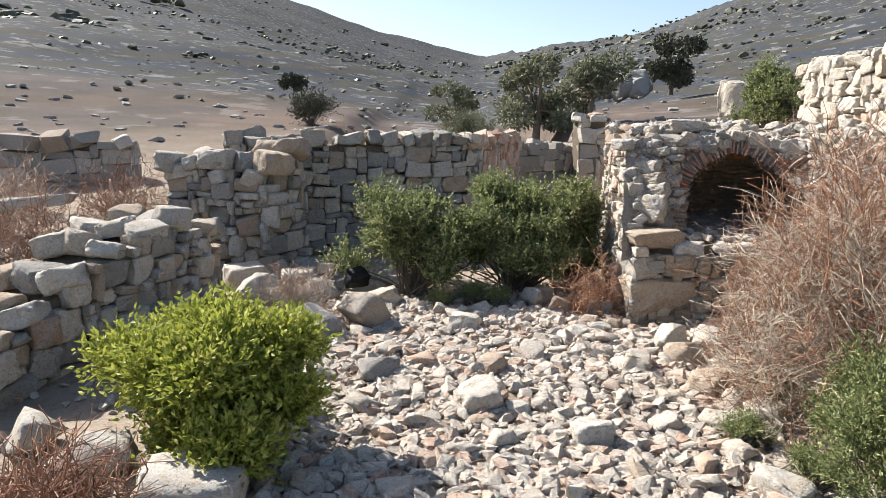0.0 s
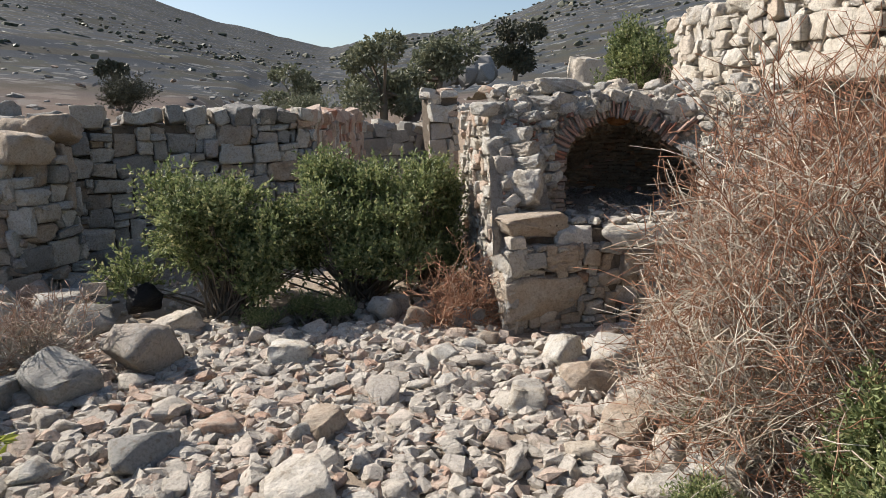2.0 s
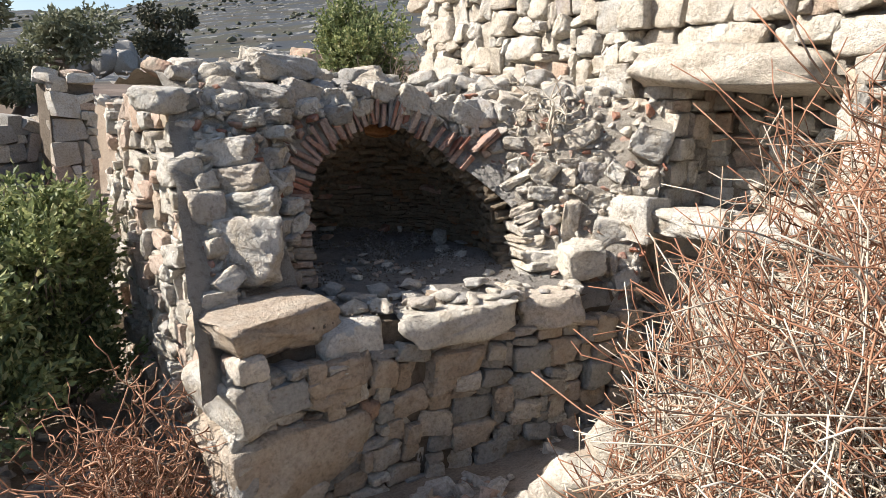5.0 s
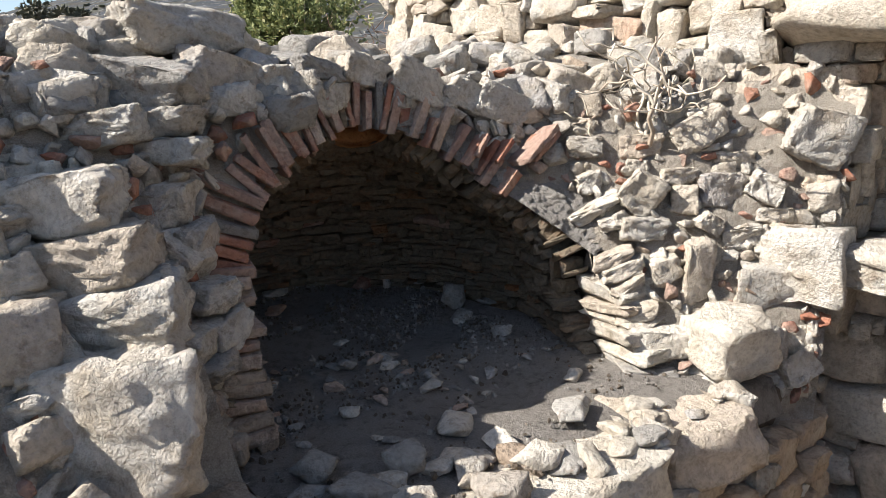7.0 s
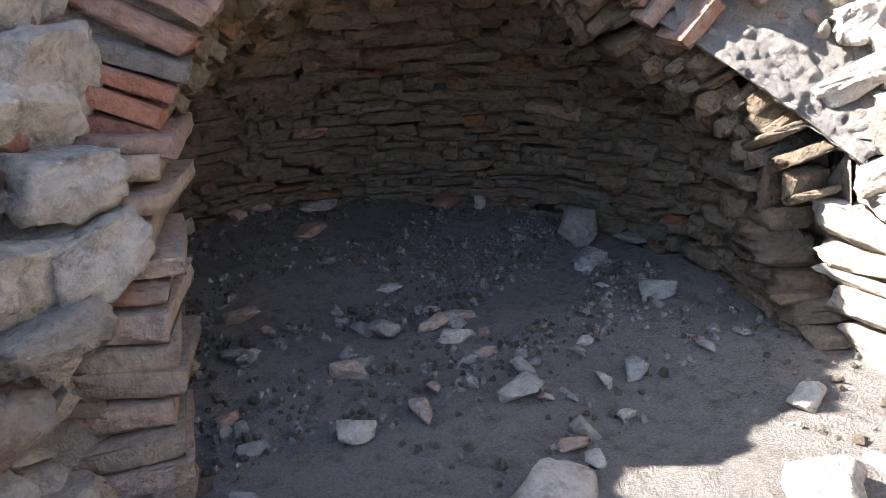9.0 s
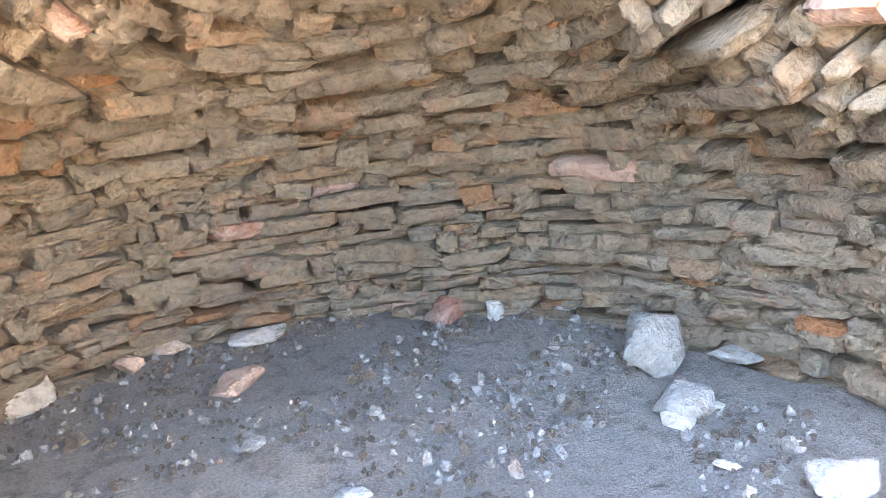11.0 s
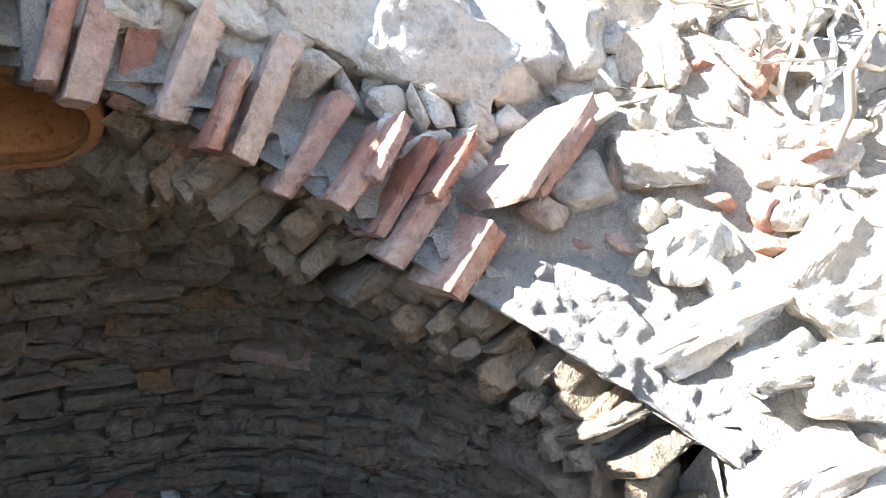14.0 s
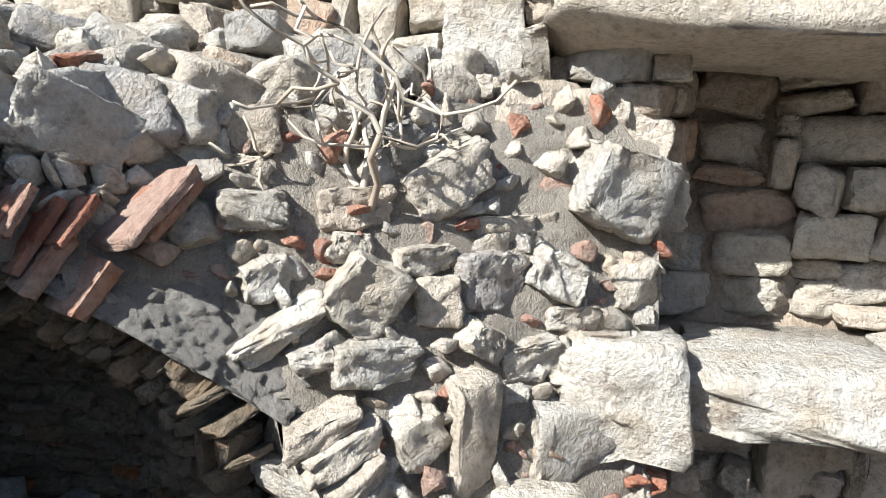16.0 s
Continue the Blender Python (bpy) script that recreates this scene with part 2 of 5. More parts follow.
def rock_mesh(seed, kind, cut, flat, cuts, rough, ease=0.0):
    """A broken stone that fills the unit box: a hull of a chipped block or of random points, split finer and roughened."""
    r = random.Random(seed)
    bm = bmesh.new()
    if kind == "block":
        wob = 0.9 if cut[1] < 0.1 else 0.64
        for sx in (-1, 1):
            for sy in (-1, 1):
                for sz in (-1, 1):
                    c = [0.5 * sx * r.uniform(wob, 1), 0.5 * sy * r.uniform(wob, 1), 0.5 * sz * r.uniform(wob, 1)]
                    for ax in range(3):
                        q = list(c)
                        q[ax] *= 1 - 2 * r.uniform(*cut)
                        bm.verts.new(q)
    else:
        for _ in range(int(cut)):
            d = Vector((r.gauss(0, 1), r.gauss(0, 1), r.gauss(0, 1))).normalized()
            k = (abs(d.x) ** 3 + abs(d.y) ** 3 + abs(d.z) ** 3) ** (-1 / 3)
            bm.verts.new(d * k * 0.5 * r.uniform(0.85, 1.05))
    out = bmesh.ops.convex_hull(bm, input=bm.verts)
    bmesh.ops.delete(bm, geom=[g for g in out["geom_interior"] if isinstance(g, bmesh.types.BMVert)], context="VERTS")
    if cuts:
        bmesh.ops.subdivide_edges(bm, edges=bm.edges, cuts=cuts, use_grid_fill=True)
        bmesh.ops.triangulate(bm, faces=bm.faces)
        if ease:
            bmesh.ops.smooth_vert(bm, verts=bm.verts, factor=ease, use_axis_x=True, use_axis_y=True, use_axis_z=True)
        off = Vector((seed * 3.7, seed * 1.3, seed * 5.1))
        bm.normal_update()
        for v in bm.verts:
            q = v.co * 2.4 + off
            v.co += v.normal * rough * (noise.noise(q) + 0.7 * noise.noise(q * 2.9) + 0.6 * noise.noise(q * 6.7) - 0.5 * abs(noise.noise(q * 1.9)))
    for ax in range(3):
        lo, hi = min(v.co[ax] for v in bm.verts), max(v.co[ax] for v in bm.verts)
        for v in bm.verts:
            v.co[ax] = (v.co[ax] - (lo + hi) / 2) / (hi - lo)
    bmesh.ops.recalc_face_normals(bm, faces=bm.faces)
    me = bpy.data.meshes.new("stone")
    bm.to_mesh(me)
    bm.free()
    if not flat:
        me.polygons.foreach_set("use_smooth", [True] * len(me.polygons))
    return me


FINE = [rock_mesh(i, "block", (0.04, 0.22), False, 3, 0.06, 0.2) for i in range(22)]        # squared wall stones, near
FINE_ROUND = [rock_mesh(100 + i, "block", (0.1, 0.36), False, 3, 0.065, 0.25) for i in range(16)]  # worn stones, near
HEAVY = [rock_mesh(600 + i, "block", (0.06, 0.28), False, 7, 0.06, 0.15) for i in range(8)]   # large stones passed close by
WORN = [rock_mesh(620 + i, "block", (0.16, 0.42), False, 7, 0.06, 0.15) for i in range(6)]   # rounded large stones
BRICKS = [rock_mesh(500 + i, "block", (0.01, 0.06), False, 2, 0.022, 0.1) for i in range(10)]
COARSE = [rock_mesh(200 + i, "block", (0.05, 0.26), True, 0, 0) for i in range(24)]     # squared wall stones, far
CHIP = [rock_mesh(300 + i, "chip", 13, True, 0, 0) for i in range(24)]       # broken rubble
CHIP_FINE = [rock_mesh(400 + i, "chip", 13, False, 3, 0.035, 0.12) for i in range(20)]


def mesh_arrays(me):
    v = np.empty(len(me.vertices) * 3)
    me.vertices.foreach_get("co", v)
    return v.reshape(-1, 3), [tuple(p.vertices) for p in me.polygons], bool(me.polygons[0].use_smooth)


_cache = {}


def with_mat(me, material):
    key = (me.name, material.name)
    if key not in _cache:
        c = me.copy()
        c.materials.append(material)
        _cache[key] = c
    return _cache[key]


def joined(name, items, material, parent=None, label=""):
    """Many stones in one mesh; items: (mesh, matrix)."""
    vs, fs, sm, k = [], [], [], 0
    arr = {}
    for me, m in items:
        if me.name not in arr:
            arr[me.name] = mesh_arrays(me)
        v, f, s = arr[me.name]
        a = np.array(m)
        vs.append(v @ a[:3, :3].T + a[:3, 3])
        fs += [tuple(i + k for i in p) for p in f]
        sm += [s] * len(f)
        k += len(v)
    me = bpy.data.meshes.new(name)
    me.from_pydata(np.concatenate(vs).tolist(), [], fs)
    me.materials.append(material)
    me.polygons.foreach_set("use_smooth", sm)
    ob = new(name, me)
    if parent:
        ob.parent = parent
    return tagged(ob, label=label, kind="stuff")


def pieces(name, items, parent, most=300):
    """Stones as parts of a thing: (mesh, matrix, material); past `most`, the rest is joined by material."""
    for me, m, material in items[:most]:
        ob = new(name, with_mat(me, material))
        ob.parent = parent
        ob.matrix_basis = parent.matrix_basis.inverted() @ m
    rest = {}
    for me, m, material in items[most:]:
        rest.setdefault(material.name, (material, []))[1].append((me, parent.matrix_basis.inverted() @ m))
    for material, its in rest.values():
        joined(name + "_infill", its, material, parent)


def frame_of(pos, along, out, size, twist=(0, 0, 0)):
    """A pose whose x runs along, whose y points out of the face, scaled to size."""
    x = Vector(along).normalized()
    y = (Vector(out) - x * Vector(out).dot(x)).normalized()
    z = x.cross(y)
    if z.z < 0 and abs(z.z) > 0.2:
        z = -z
        x = -x
    m = Matrix((x, y, z)).transposed().to_4x4()
    return Matrix.Translation(pos) @ m @ Euler([radians(t) for t in twist]).to_matrix().to_4x4() @ Matrix.Diagonal((*size, 1))


def pack(r, L, H, cell, sizes):
    """Random coursed rubble: rectangles (u, v, w, h) that tile L x H, in metres."""
    nu, nv = max(1, round(L / cell)), max(1, round(H / cell))
    used = np.zeros((nu, nv), bool)
    for j in range(nv):
        for i in range(nu):
            if used[i, j]:
                continue
            w, h = r.choice(sizes)
            h = min(h, nv - j)
            run = 0
            while run < w and i + run < nu and not used[i + run, j]:
                run += 1
            w = run
            while h > 1 and used[i:i + w, j:j + h].any():
                h -= 1
            used[i:i + w, j:j + h] = True
            yield (i + w / 2) * cell, (j + h / 2) * cell, w * cell, h * cell


def masonry(seed, surf, L, H, cell, sizes, depth, meshes, mats, keep=None, wave=0.03, rough=0.5, gap=1.1, flat=5.0):
    """Stones laid over a face. surf(u, v) gives a place; its outward side is that of the turn from along to up."""
    r = random.Random(seed)
    items = []
    for u, v, w, h in pack(r, L, H, cell, sizes):
        v += wave * noise.noise((u * 1.3, v * 2.0, seed))
        if keep and not keep(u, v, w, h):
            continue
        p, pu, pv = (Vector(surf(a, b)) for a, b in ((u, v), (u + 0.01, v), (u, v + 0.01)))
        along, up = pu - p, pv - p
        out = along.cross(up)
        if out.length < 1e-9:
            continue
        out.normalize()
        d = depth * r.uniform(0.7, 1.3)
        p = p + out * (r.uniform(-rough, rough) * depth * 0.5)
        size = (w * gap * r.uniform(0.94, 1.05), d, h * gap * r.uniform(0.92, 1.06))
        items.append((r.choice(meshes), frame_of(p - out * d * 0.35, along, out, size, (r.uniform(-flat, flat), r.gauss(0, flat), r.uniform(-flat, flat) * 2)), r.choice(mats)))
    return items


def poly(pts):
    """A place along a polyline by metres."""
    pts = [Vector(p) for p in pts]
    run = [0.0]
    for a, b in zip(pts, pts[1:]):
        run.append(run[-1] + (b - a).length)

    def at(u):
        for i in range(len(pts) - 1):
            if u <= run[i + 1] or i == len(pts) - 2:
                return pts[i] + (pts[i + 1] - pts[i]) * ((u - run[i]) / (run[i + 1] - run[i]))
    return at, run[-1]


def core(name, line, z0, top, thick, material, parent, step=0.15):
    """The earth and mortar heart of a wall: a solid ribbon behind its face."""
    at, L = poly([(*p, 0) for p in line])
    n = max(2, int(L / step))
    vs, fs = [], []
    for i in range(n + 1):
        u = L * i / n
        p = at(u)
        t = (at(min(L, u + 0.02)) - at(max(0, u - 0.02))).normalized()
        back = Vector((-t.y, t.x, 0)) * thick
        z1 = top(u)
        vs += [(p.x, p.y, z0), (p.x, p.y, z1), (p.x + back.x, p.y + back.y, z1), (p.x + back.x, p.y + back.y, z0)]
    for i in range(n):
        a, b = 4 * i, 4 * i + 4
        for k in range(4):
            fs.append((a + k, b + k, b + (k + 1) % 4, a + (k + 1) % 4))
    fs += [(0, 1, 2, 3), tuple(4 * n + k for k in (3, 2, 1, 0))]
    ob = obj_from(name, vs, fs, material, parent)
    return ob


def leaves(name, centres, dirs, length, width, material, parent, r):
    """Small pointed leaves, one diamond each."""
    n = len(centres)
    side = np.cross(dirs, r.normal(size=(n, 3)))
    side /= np.linalg.norm(side, axis=1, keepdims=True) + 1e-9
    ln = (length * r.uniform(0.6, 1.3, n))[:, None]
    up = np.cross(side, dirs) * 0.15 * ln
    v = np.stack([centres, centres + dirs * ln * 0.45 + side * width + up, centres + dirs * ln, centres + dirs * ln * 0.45 - side * width + up], 1).reshape(-1, 3)
    return obj_from(name, v, np.arange(4 * n).reshape(-1, 4), material, parent)


def tubes(name, lines, material, parent, sides=4):
    """Tapered twigs; lines: (points, first radius, last radius)."""
    vs, fs = [], []
    for pts, r0, r1 in lines:
        k = len(vs)
        n = len(pts)
        for i, p in enumerate(pts):
            t = (pts[min(i + 1, n - 1)] - pts[max(i - 1, 0)]).normalized()
            a = t.orthogonal().normalized()
            b = t.cross(a)
            rad = r0 + (r1 - r0) * i / (n - 1)
            for s in range(sides):
                th = 2 * math.pi * s / sides
                vs.append(p + (a * math.cos(th) + b * math.sin(th)) * rad)
        for i in range(n - 1):
            for s in range(sides):
                s2 = (s + 1) % sides
                fs.append((k + i * sides + s, k + i * sides + s2, k + (i + 1) * sides + s2, k + (i + 1) * sides + s))
        fs.append(tuple(k + (n - 1) * sides + s for s in range(sides)))
    return obj_from(name, vs, fs, material, parent, smooth=True)


def twig(r, p, d, length, bend=0.25, lift=0.15, n=4):
    pts = [p.copy()]
    for _ in range(n - 1):
        d = (d + Vector((r.gauss(0, bend), r.gauss(0, bend), r.gauss(0, bend) + lift))).normalized()
        p = p + d * (length / (n - 1))
        pts.append(p)
    return pts, d


def dry_bush(name, at, spread, height, stems, seed, label, tip_mat=None, stem_mat=None, thick=0.007, levels=3, forks=3, tilt=1.0, lift=0.1, group="", open_low=0.0):
    """A leafless shrub: stems that fork again and again from one root, pale below and coloured at the tips."""
    r = random.Random(seed)
    bush = thing(name, label, "shrub", group, at)
    seg = (1.6 if levels > 4 else 1.22) / (levels + 1)

    def grow(p, d, level, rad, reach, low, high):
        pts, d2 = twig(r, p, d, reach * seg * r.uniform(0.6, 1.35) * (0.72 if level > 3 else 1.0), 0.5 if levels < 5 else 0.42, lift)
        (high if (level == levels or levels > 4 and level == levels - 1 and p.z > height * 0.62) and (levels < 5 or math.hypot(p.x, p.y) > spread * r.uniform(0.15, 0.9) or p.z > height * r.uniform(0.15, 0.6)) else low).append((pts, rad, rad * 0.75))
        if level < levels and ((pts[-1].x ** 2 + pts[-1].y ** 2) / spread ** 2 + (pts[-1].z / height) ** 2) < 0.82:
            for _ in range(forks if level < levels - 1 else r.choice((2, 3, 3, 4))):
                e = (d2 + Vector((r.gauss(0, 0.75), r.gauss(0, 0.75), r.gauss(0, 0.62)))).normalized()
                grow(pts[-1], e, level + 1, max(rad * 0.75, 0.0027 if levels < 5 else 0.0021), reach, low, high)

    for _ in range(stems):
        a = r.uniform(0, 2 * math.pi)
        el = math.acos(r.uniform(-0.02, 1.0)) * tilt
        d = Vector((math.sin(el) * math.cos(a), math.sin(el) * math.sin(a), math.cos(el) + open_low))
        reach = 1.0 / math.sqrt((math.sin(el) / spread) ** 2 + (math.cos(el) / height) ** 2) * r.uniform(0.7, 1.1)
        low, high = [], []
        grow(Vector((r.gauss(0, 0.06) * spread, r.gauss(0, 0.06) * spread, -0.04)), d.normalized(), 0, thick, reach, low, high)
        st = tubes("stem", low + high, stem_mat or M_twig_pale, bush, 4)
        st.data.materials.append(tip_mat or M_twig_red)
        first = sum((len(q[0]) - 1) * 4 + 1 for q in low)
        st.data.polygons.foreach_set("material_index", [0 if k < first else 1 for k in range(len(st.data.polygons))])
    return bush


def leafy_bush(name, at, radii, shoots, seed, label, material, leaf=0.028, per=15, group="", lumps=15, wide=0.2):
    """A dense evergreen shrub: lobes of short leafy shoots over a frame of stems, with gaps between the lobes."""
    rr, r = random.Random(seed), np.random.RandomState(seed)
    bush = thing(name, label, "shrub", group, at)
    rx, ry, rz = radii
    lob = []
    for i in range(lumps):
        a, e = 2.4 * i + rr.uniform(-0.5, 0.5), rr.uniform(-0.45, 1.35)
        k = rr.uniform(0.5, 1.22) if i % 4 else rr.uniform(0.2, 0.6)
        lob.append((np.array((rx * k * math.cos(a) * math.cos(e), ry * k * math.sin(a) * math.cos(e), rz * (0.40 + 0.52 * k * math.sin(e)))), rr.uniform(0.16, 0.36) if lumps < 20 else rr.uniform(0.09, 0.23)))
    c, d = [], []
    for i in range(shoots):
        lc, ls = lob[i % lumps]
        v = r.normal(size=3)
        v /= np.linalg.norm(v)
        base = lc + v * np.array((rx, ry, rz * 0.55)) * ls * r.uniform(0.35, 1.08) ** 0.6
        if base[2] < 0.03:
            continue
        out = v * 0.8 + np.array((0, 0, 0.75)) + r.normal(size=3) * 0.3
        out /= np.linalg.norm(out)
        reach = r.uniform(2.5, 6.5)
        for k in range(per):
            q = out + r.normal(size=3) * 0.65
            d.append(q / np.linalg.norm(q))
            c.append(base + out * leaf * reach * k / per + r.normal(size=3) * leaf * 0.2)
    leaves("foliage", np.array(c), np.array(d), leaf, leaf * wide, material, bush, r)
    lines = []
    for lc, ls in lob:
        for _ in range(4):
            tip = Vector(lc) + Vector((rr.gauss(0, 1) * rx, rr.gauss(0, 1) * ry, rr.gauss(0, 1) * rz * 0.6)) * ls * 0.5
            root = Vector((rr.gauss(0, 0.06), rr.gauss(0, 0.06), -0.05))
            mid = root.lerp(tip, 0.5) + Vector((rr.gauss(0, 0.05), rr.gauss(0, 0.05), 0.03))
            lines.append(([root, mid, tip], 0.012, 0.003))
    tubes("branchwork", lines, M_bark, bush, 5)
    return bush


def smooth(x):
    x = np.clip(x, 0, 1)
    return x * x * (3 - 2 * x)

# ---------------------------------------------------------------- ground and hills
RIDGE = [(-180, 3), (-90, 8), (-60, 12), (-30, 13.5), (-18, 11.8), (-10.8, 9.7), (-4, 7.3), (3.7, 5.5), (8, 6.1), (15, 7.1), (23, 8.9), (34, 11.6), (50, 14), (80, 14), (120, 8), (180, 3)]
RIDGE_AT = [(-180, 400), (-30, 420), (3.7, 620), (9, 420), (23, 260), (50, 200), (90, 220), (180, 400)]


def ground_height(x, y):
    """Height of the ground, in metres; x and y are arrays."""
    x, y = np.asarray(x, float), np.asarray(y, float)
    az, r = np.degrees(np.arctan2(x, y)), np.hypot(x, y)
    h = -0.17 + 0.95 * smooth((y - 9.8) / 13) + 0.0 * x
    h = h + 0.55 * smooth((-2.7 - x) / 1.4) * smooth((y - 3.8) / 2.5)
    h = np.maximum(h, -0.2 + 1.5 * smooth((y - 7.75) / 0.3) * smooth((x - 2.3 - 0.3 * np.maximum(0, y - 7.75)) / 0.5) * (1 - 0.25 * smooth((y - 10) / 4) * (1 - smooth((x - 3.5) / 2))))
    h = np.maximum(h, -0.2 + 1.6 * smooth((x - 4.05) / 0.2 - 3.0 * np.maximum(0, 2.6 - y)) * smooth((y + 3.0) / 5.5))
    h = h + 0.16 * smooth((x - 1.9) / 1.2) * smooth((y - 3.0) / 1.0) * smooth((5.7 - y) / 0.5)
    R = np.interp(az, *zip(*RIDGE_AT))
    e = np.tan(np.radians(np.interp(az, *zip(*RIDGE))))
    t = np.clip((r - 16) / (R - 16), 0, 1)
    up = e * R * (0.35 * t + 0.65 * t ** 1.6) * smooth((r - 16) / 25)
    up = up - np.maximum(0, r - R) * 0.12
    return h + up


def build_ground():
    rings, step, rad = [], 0.11, 0.3
    while rad < 13:
        rings.append(rad)
        rad += step
    while rad < 2500:
        rings.append(rad)
        rad *= 1.035
    seg = 460
    th = np.linspace(0, 2 * math.pi, seg, endpoint=False)
    rr, tt = np.meshgrid(np.array(rings), th, indexing="ij")
    x, y = 0.6 + rr * np.sin(tt), 4.0 + rr * np.cos(tt)
    z = ground_height(x, y)
    vs = np.stack([x, y, z], -1).reshape(-1, 3)
    for v in vs:
        d = math.hypot(v[0], v[1] - 4)
        v[2] += 0.035 * noise.noise((v[0] * 1.3, v[1] * 1.3, 0)) + 0.015 * noise.noise((v[0] * 5, v[1] * 5, 3))
        if d > 25:
            k = min(1.0, (d - 25) / 60)
            v[2] += k * (1.6 * noise.noise((v[0] * 0.03, v[1] * 0.03, 7)) + 2.6 * noise.noise((v[0] * 0.011, v[1] * 0.011, 2)) + 0.5 * noise.noise((v[0] * 0.15, v[1] * 0.15, 5)))
    n = len(rings)
    i, j = np.meshgrid(np.arange(n - 1), np.arange(seg), indexing="ij")
    j2 = (j + 1) % seg
    fs = np.stack([i * seg + j, (i + 1) * seg + j, (i + 1) * seg + j2, i * seg + j2], -1).reshape(-1, 4).tolist()
    k = len(vs)
    vs = np.concatenate([vs, [[0.6, 4.0, float(ground_height(0.6, 4.0))]]])
    fs += [(k, a, (a + 1) % seg) for a in range(seg)]
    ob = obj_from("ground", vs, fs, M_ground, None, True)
    tagged(ob, "dry stony earth running out to terraced scrub hills", "ground", kind="structure")


build_ground()


def gz(x, y):
    return float(ground_height(x, y))


# scrub and bare rocks over the hills
def hill_cover():
    r = random.Random(5)
    scrub, stones = [], []
    for _ in range(5200):
        az = radians(r.uniform(-52, 75))
        rad = 80 * (5.4 ** r.random())
        x, y = rad * math.sin(az), rad * math.cos(az)
        if noise.noise((x * 0.02, y * 0.02, 1)) + 0.4 * r.random() < 0.05:
            continue
        s = r.uniform(0.2, 0.55) * (1 + rad / 150) * (2.2 if noise.noise((x * 0.012, y * 0.012, 9)) > 0.28 else 1)
        m = Matrix.Translation((x, y, gz(x, y) + 0.2 * s)) @ Euler((0, 0, r.uniform(0, 6))).to_matrix().to_4x4() @ Matrix.Diagonal((s * 1.2, s * 1.2, s * 0.7, 1))
        scrub.append((r.choice(CHIP), m))
    for _ in range(1100):
        az = radians(r.uniform(-52, 75))
        rad = 20 * (12 ** r.random())
        x, y = rad * math.sin(az), rad * math.cos(az)
        s = r.uniform(0.08, 0.24) * (1 + rad / 160)
        m = Matrix.Translation((x, y, gz(x, y) + 0.05 * s)) @ Euler((r.uniform(-0.3, 0.3), r.uniform(-0.3, 0.3), r.uniform(0, 6))).to_matrix().to_4x4() @ Matrix.Diagonal((s * 1.5, s * 1.1, s * 0.5, 1))
        stones.append((r.choice(COARSE), m))
    tagged(joined("hill_scrub", scrub, M_scrub), "low dark thorny scrub dotted over the hillsides", "shrubs")
    tagged(joined("hill_rocks", stones, M_grey), "bare grey limestone rocks strewn over the slopes", "rocks")


hill_cover()


def tree_crown(r, rn, lobes, n, leaf, mat_, parent):
    c, d = [], []
    for i in range(n):
        lc, ls = lobes[i % len(lobes)]
        v = rn.normal(size=3)
        v /= np.linalg.norm(v)
        c.append(np.array(lc) + v * np.array((ls, ls, ls * 0.75)) * rn.uniform(0.25, 1.0) ** 0.6)
        q = v + rn.normal(size=3) * 0.8
        d.append(q / np.linalg.norm(q))
    leaves("crown", np.array(c), np.array(d), leaf, leaf * 0.3, mat_, parent, rn)


def tree(at, height, spread, seed, label, material=None, n=3200, leaf=0.2):
    r, rn = random.Random(seed), np.random.RandomState(seed)
    t = thing("tree", label, "tree", "", (at[0], at[1], gz(*at)))
    lines, lobes = [], []
    top = Vector((r.gauss(0, 0.1), r.gauss(0, 0.1), height * 0.42))
    lines.append(([Vector((0, 0, -0.4)), Vector((0.08, 0, height * 0.2)), top], height * 0.055, height * 0.032))
    for i in range(13):
        a = i * 2.4 + r.uniform(-0.3, 0.3)
        k = r.uniform(0.3, 1.25)
        tip = Vector((math.cos(a) * spread * 0.6 * k, math.sin(a) * spread * 0.6 * k, height * r.uniform(0.16, 0.88)))
        lines.append(([top * r.uniform(0.6, 1.0), top.lerp(tip, 0.5) + Vector((r.gauss(0, 0.06), r.gauss(0, 0.06), 0.05)), tip], height * 0.022, height * 0.006))
        lobes.append((tip, spread * r.uniform(0.18, 0.36)))
    tubes("trunk", lines, M_bark, t, 7)
    tree_crown(r, rn, lobes, n, leaf, material or M_leaf_olive, t)
    return t


tree((3.3, 23.5), 3.0, 1.9, 1, "grey-green olive tree beyond the ruined walls", n=4600, leaf=0.16)
tree((5.9, 27.0), 2.7, 1.8, 2, "smaller olive tree on the rising slope")
tree((0.75, 29.0), 2.2, 1.3, 3, "round olive bush tree at the field edge", leaf=0.15)
tree((15.2, 45.0), 3.4, 2.2, 4, "dark evergreen tree beside the hillside rocks", M_scrub, 3600, 0.3)
tree((-9.5, 46.0), 0.9, 1.0, 6, "low dark shrub below the terraces", M_scrub, 1500, 0.25)
leafy_bush("bush", (-0.75, 14.6, gz(-0.75, 14.6)), (0.85, 0.6, 1.15), 900, 31, "yellow-green bush behind the long stone wall", M_leaf_dark, 0.06, 10)
leafy_bush("bush", (1.0, 20.5, gz(1.0, 20.5)), (0.75, 0.6, 1.2), 700, 32, "dull green bush beside the olive tree", M_leaf_olive, 0.08, 10)
leafy_bush("bush", (-4.8, 26, gz(-4.8, 26)), (0.8, 0.7, 1.0), 500, 33, "dark rounded bush in the dry field", M_scrub, 0.1, 9)


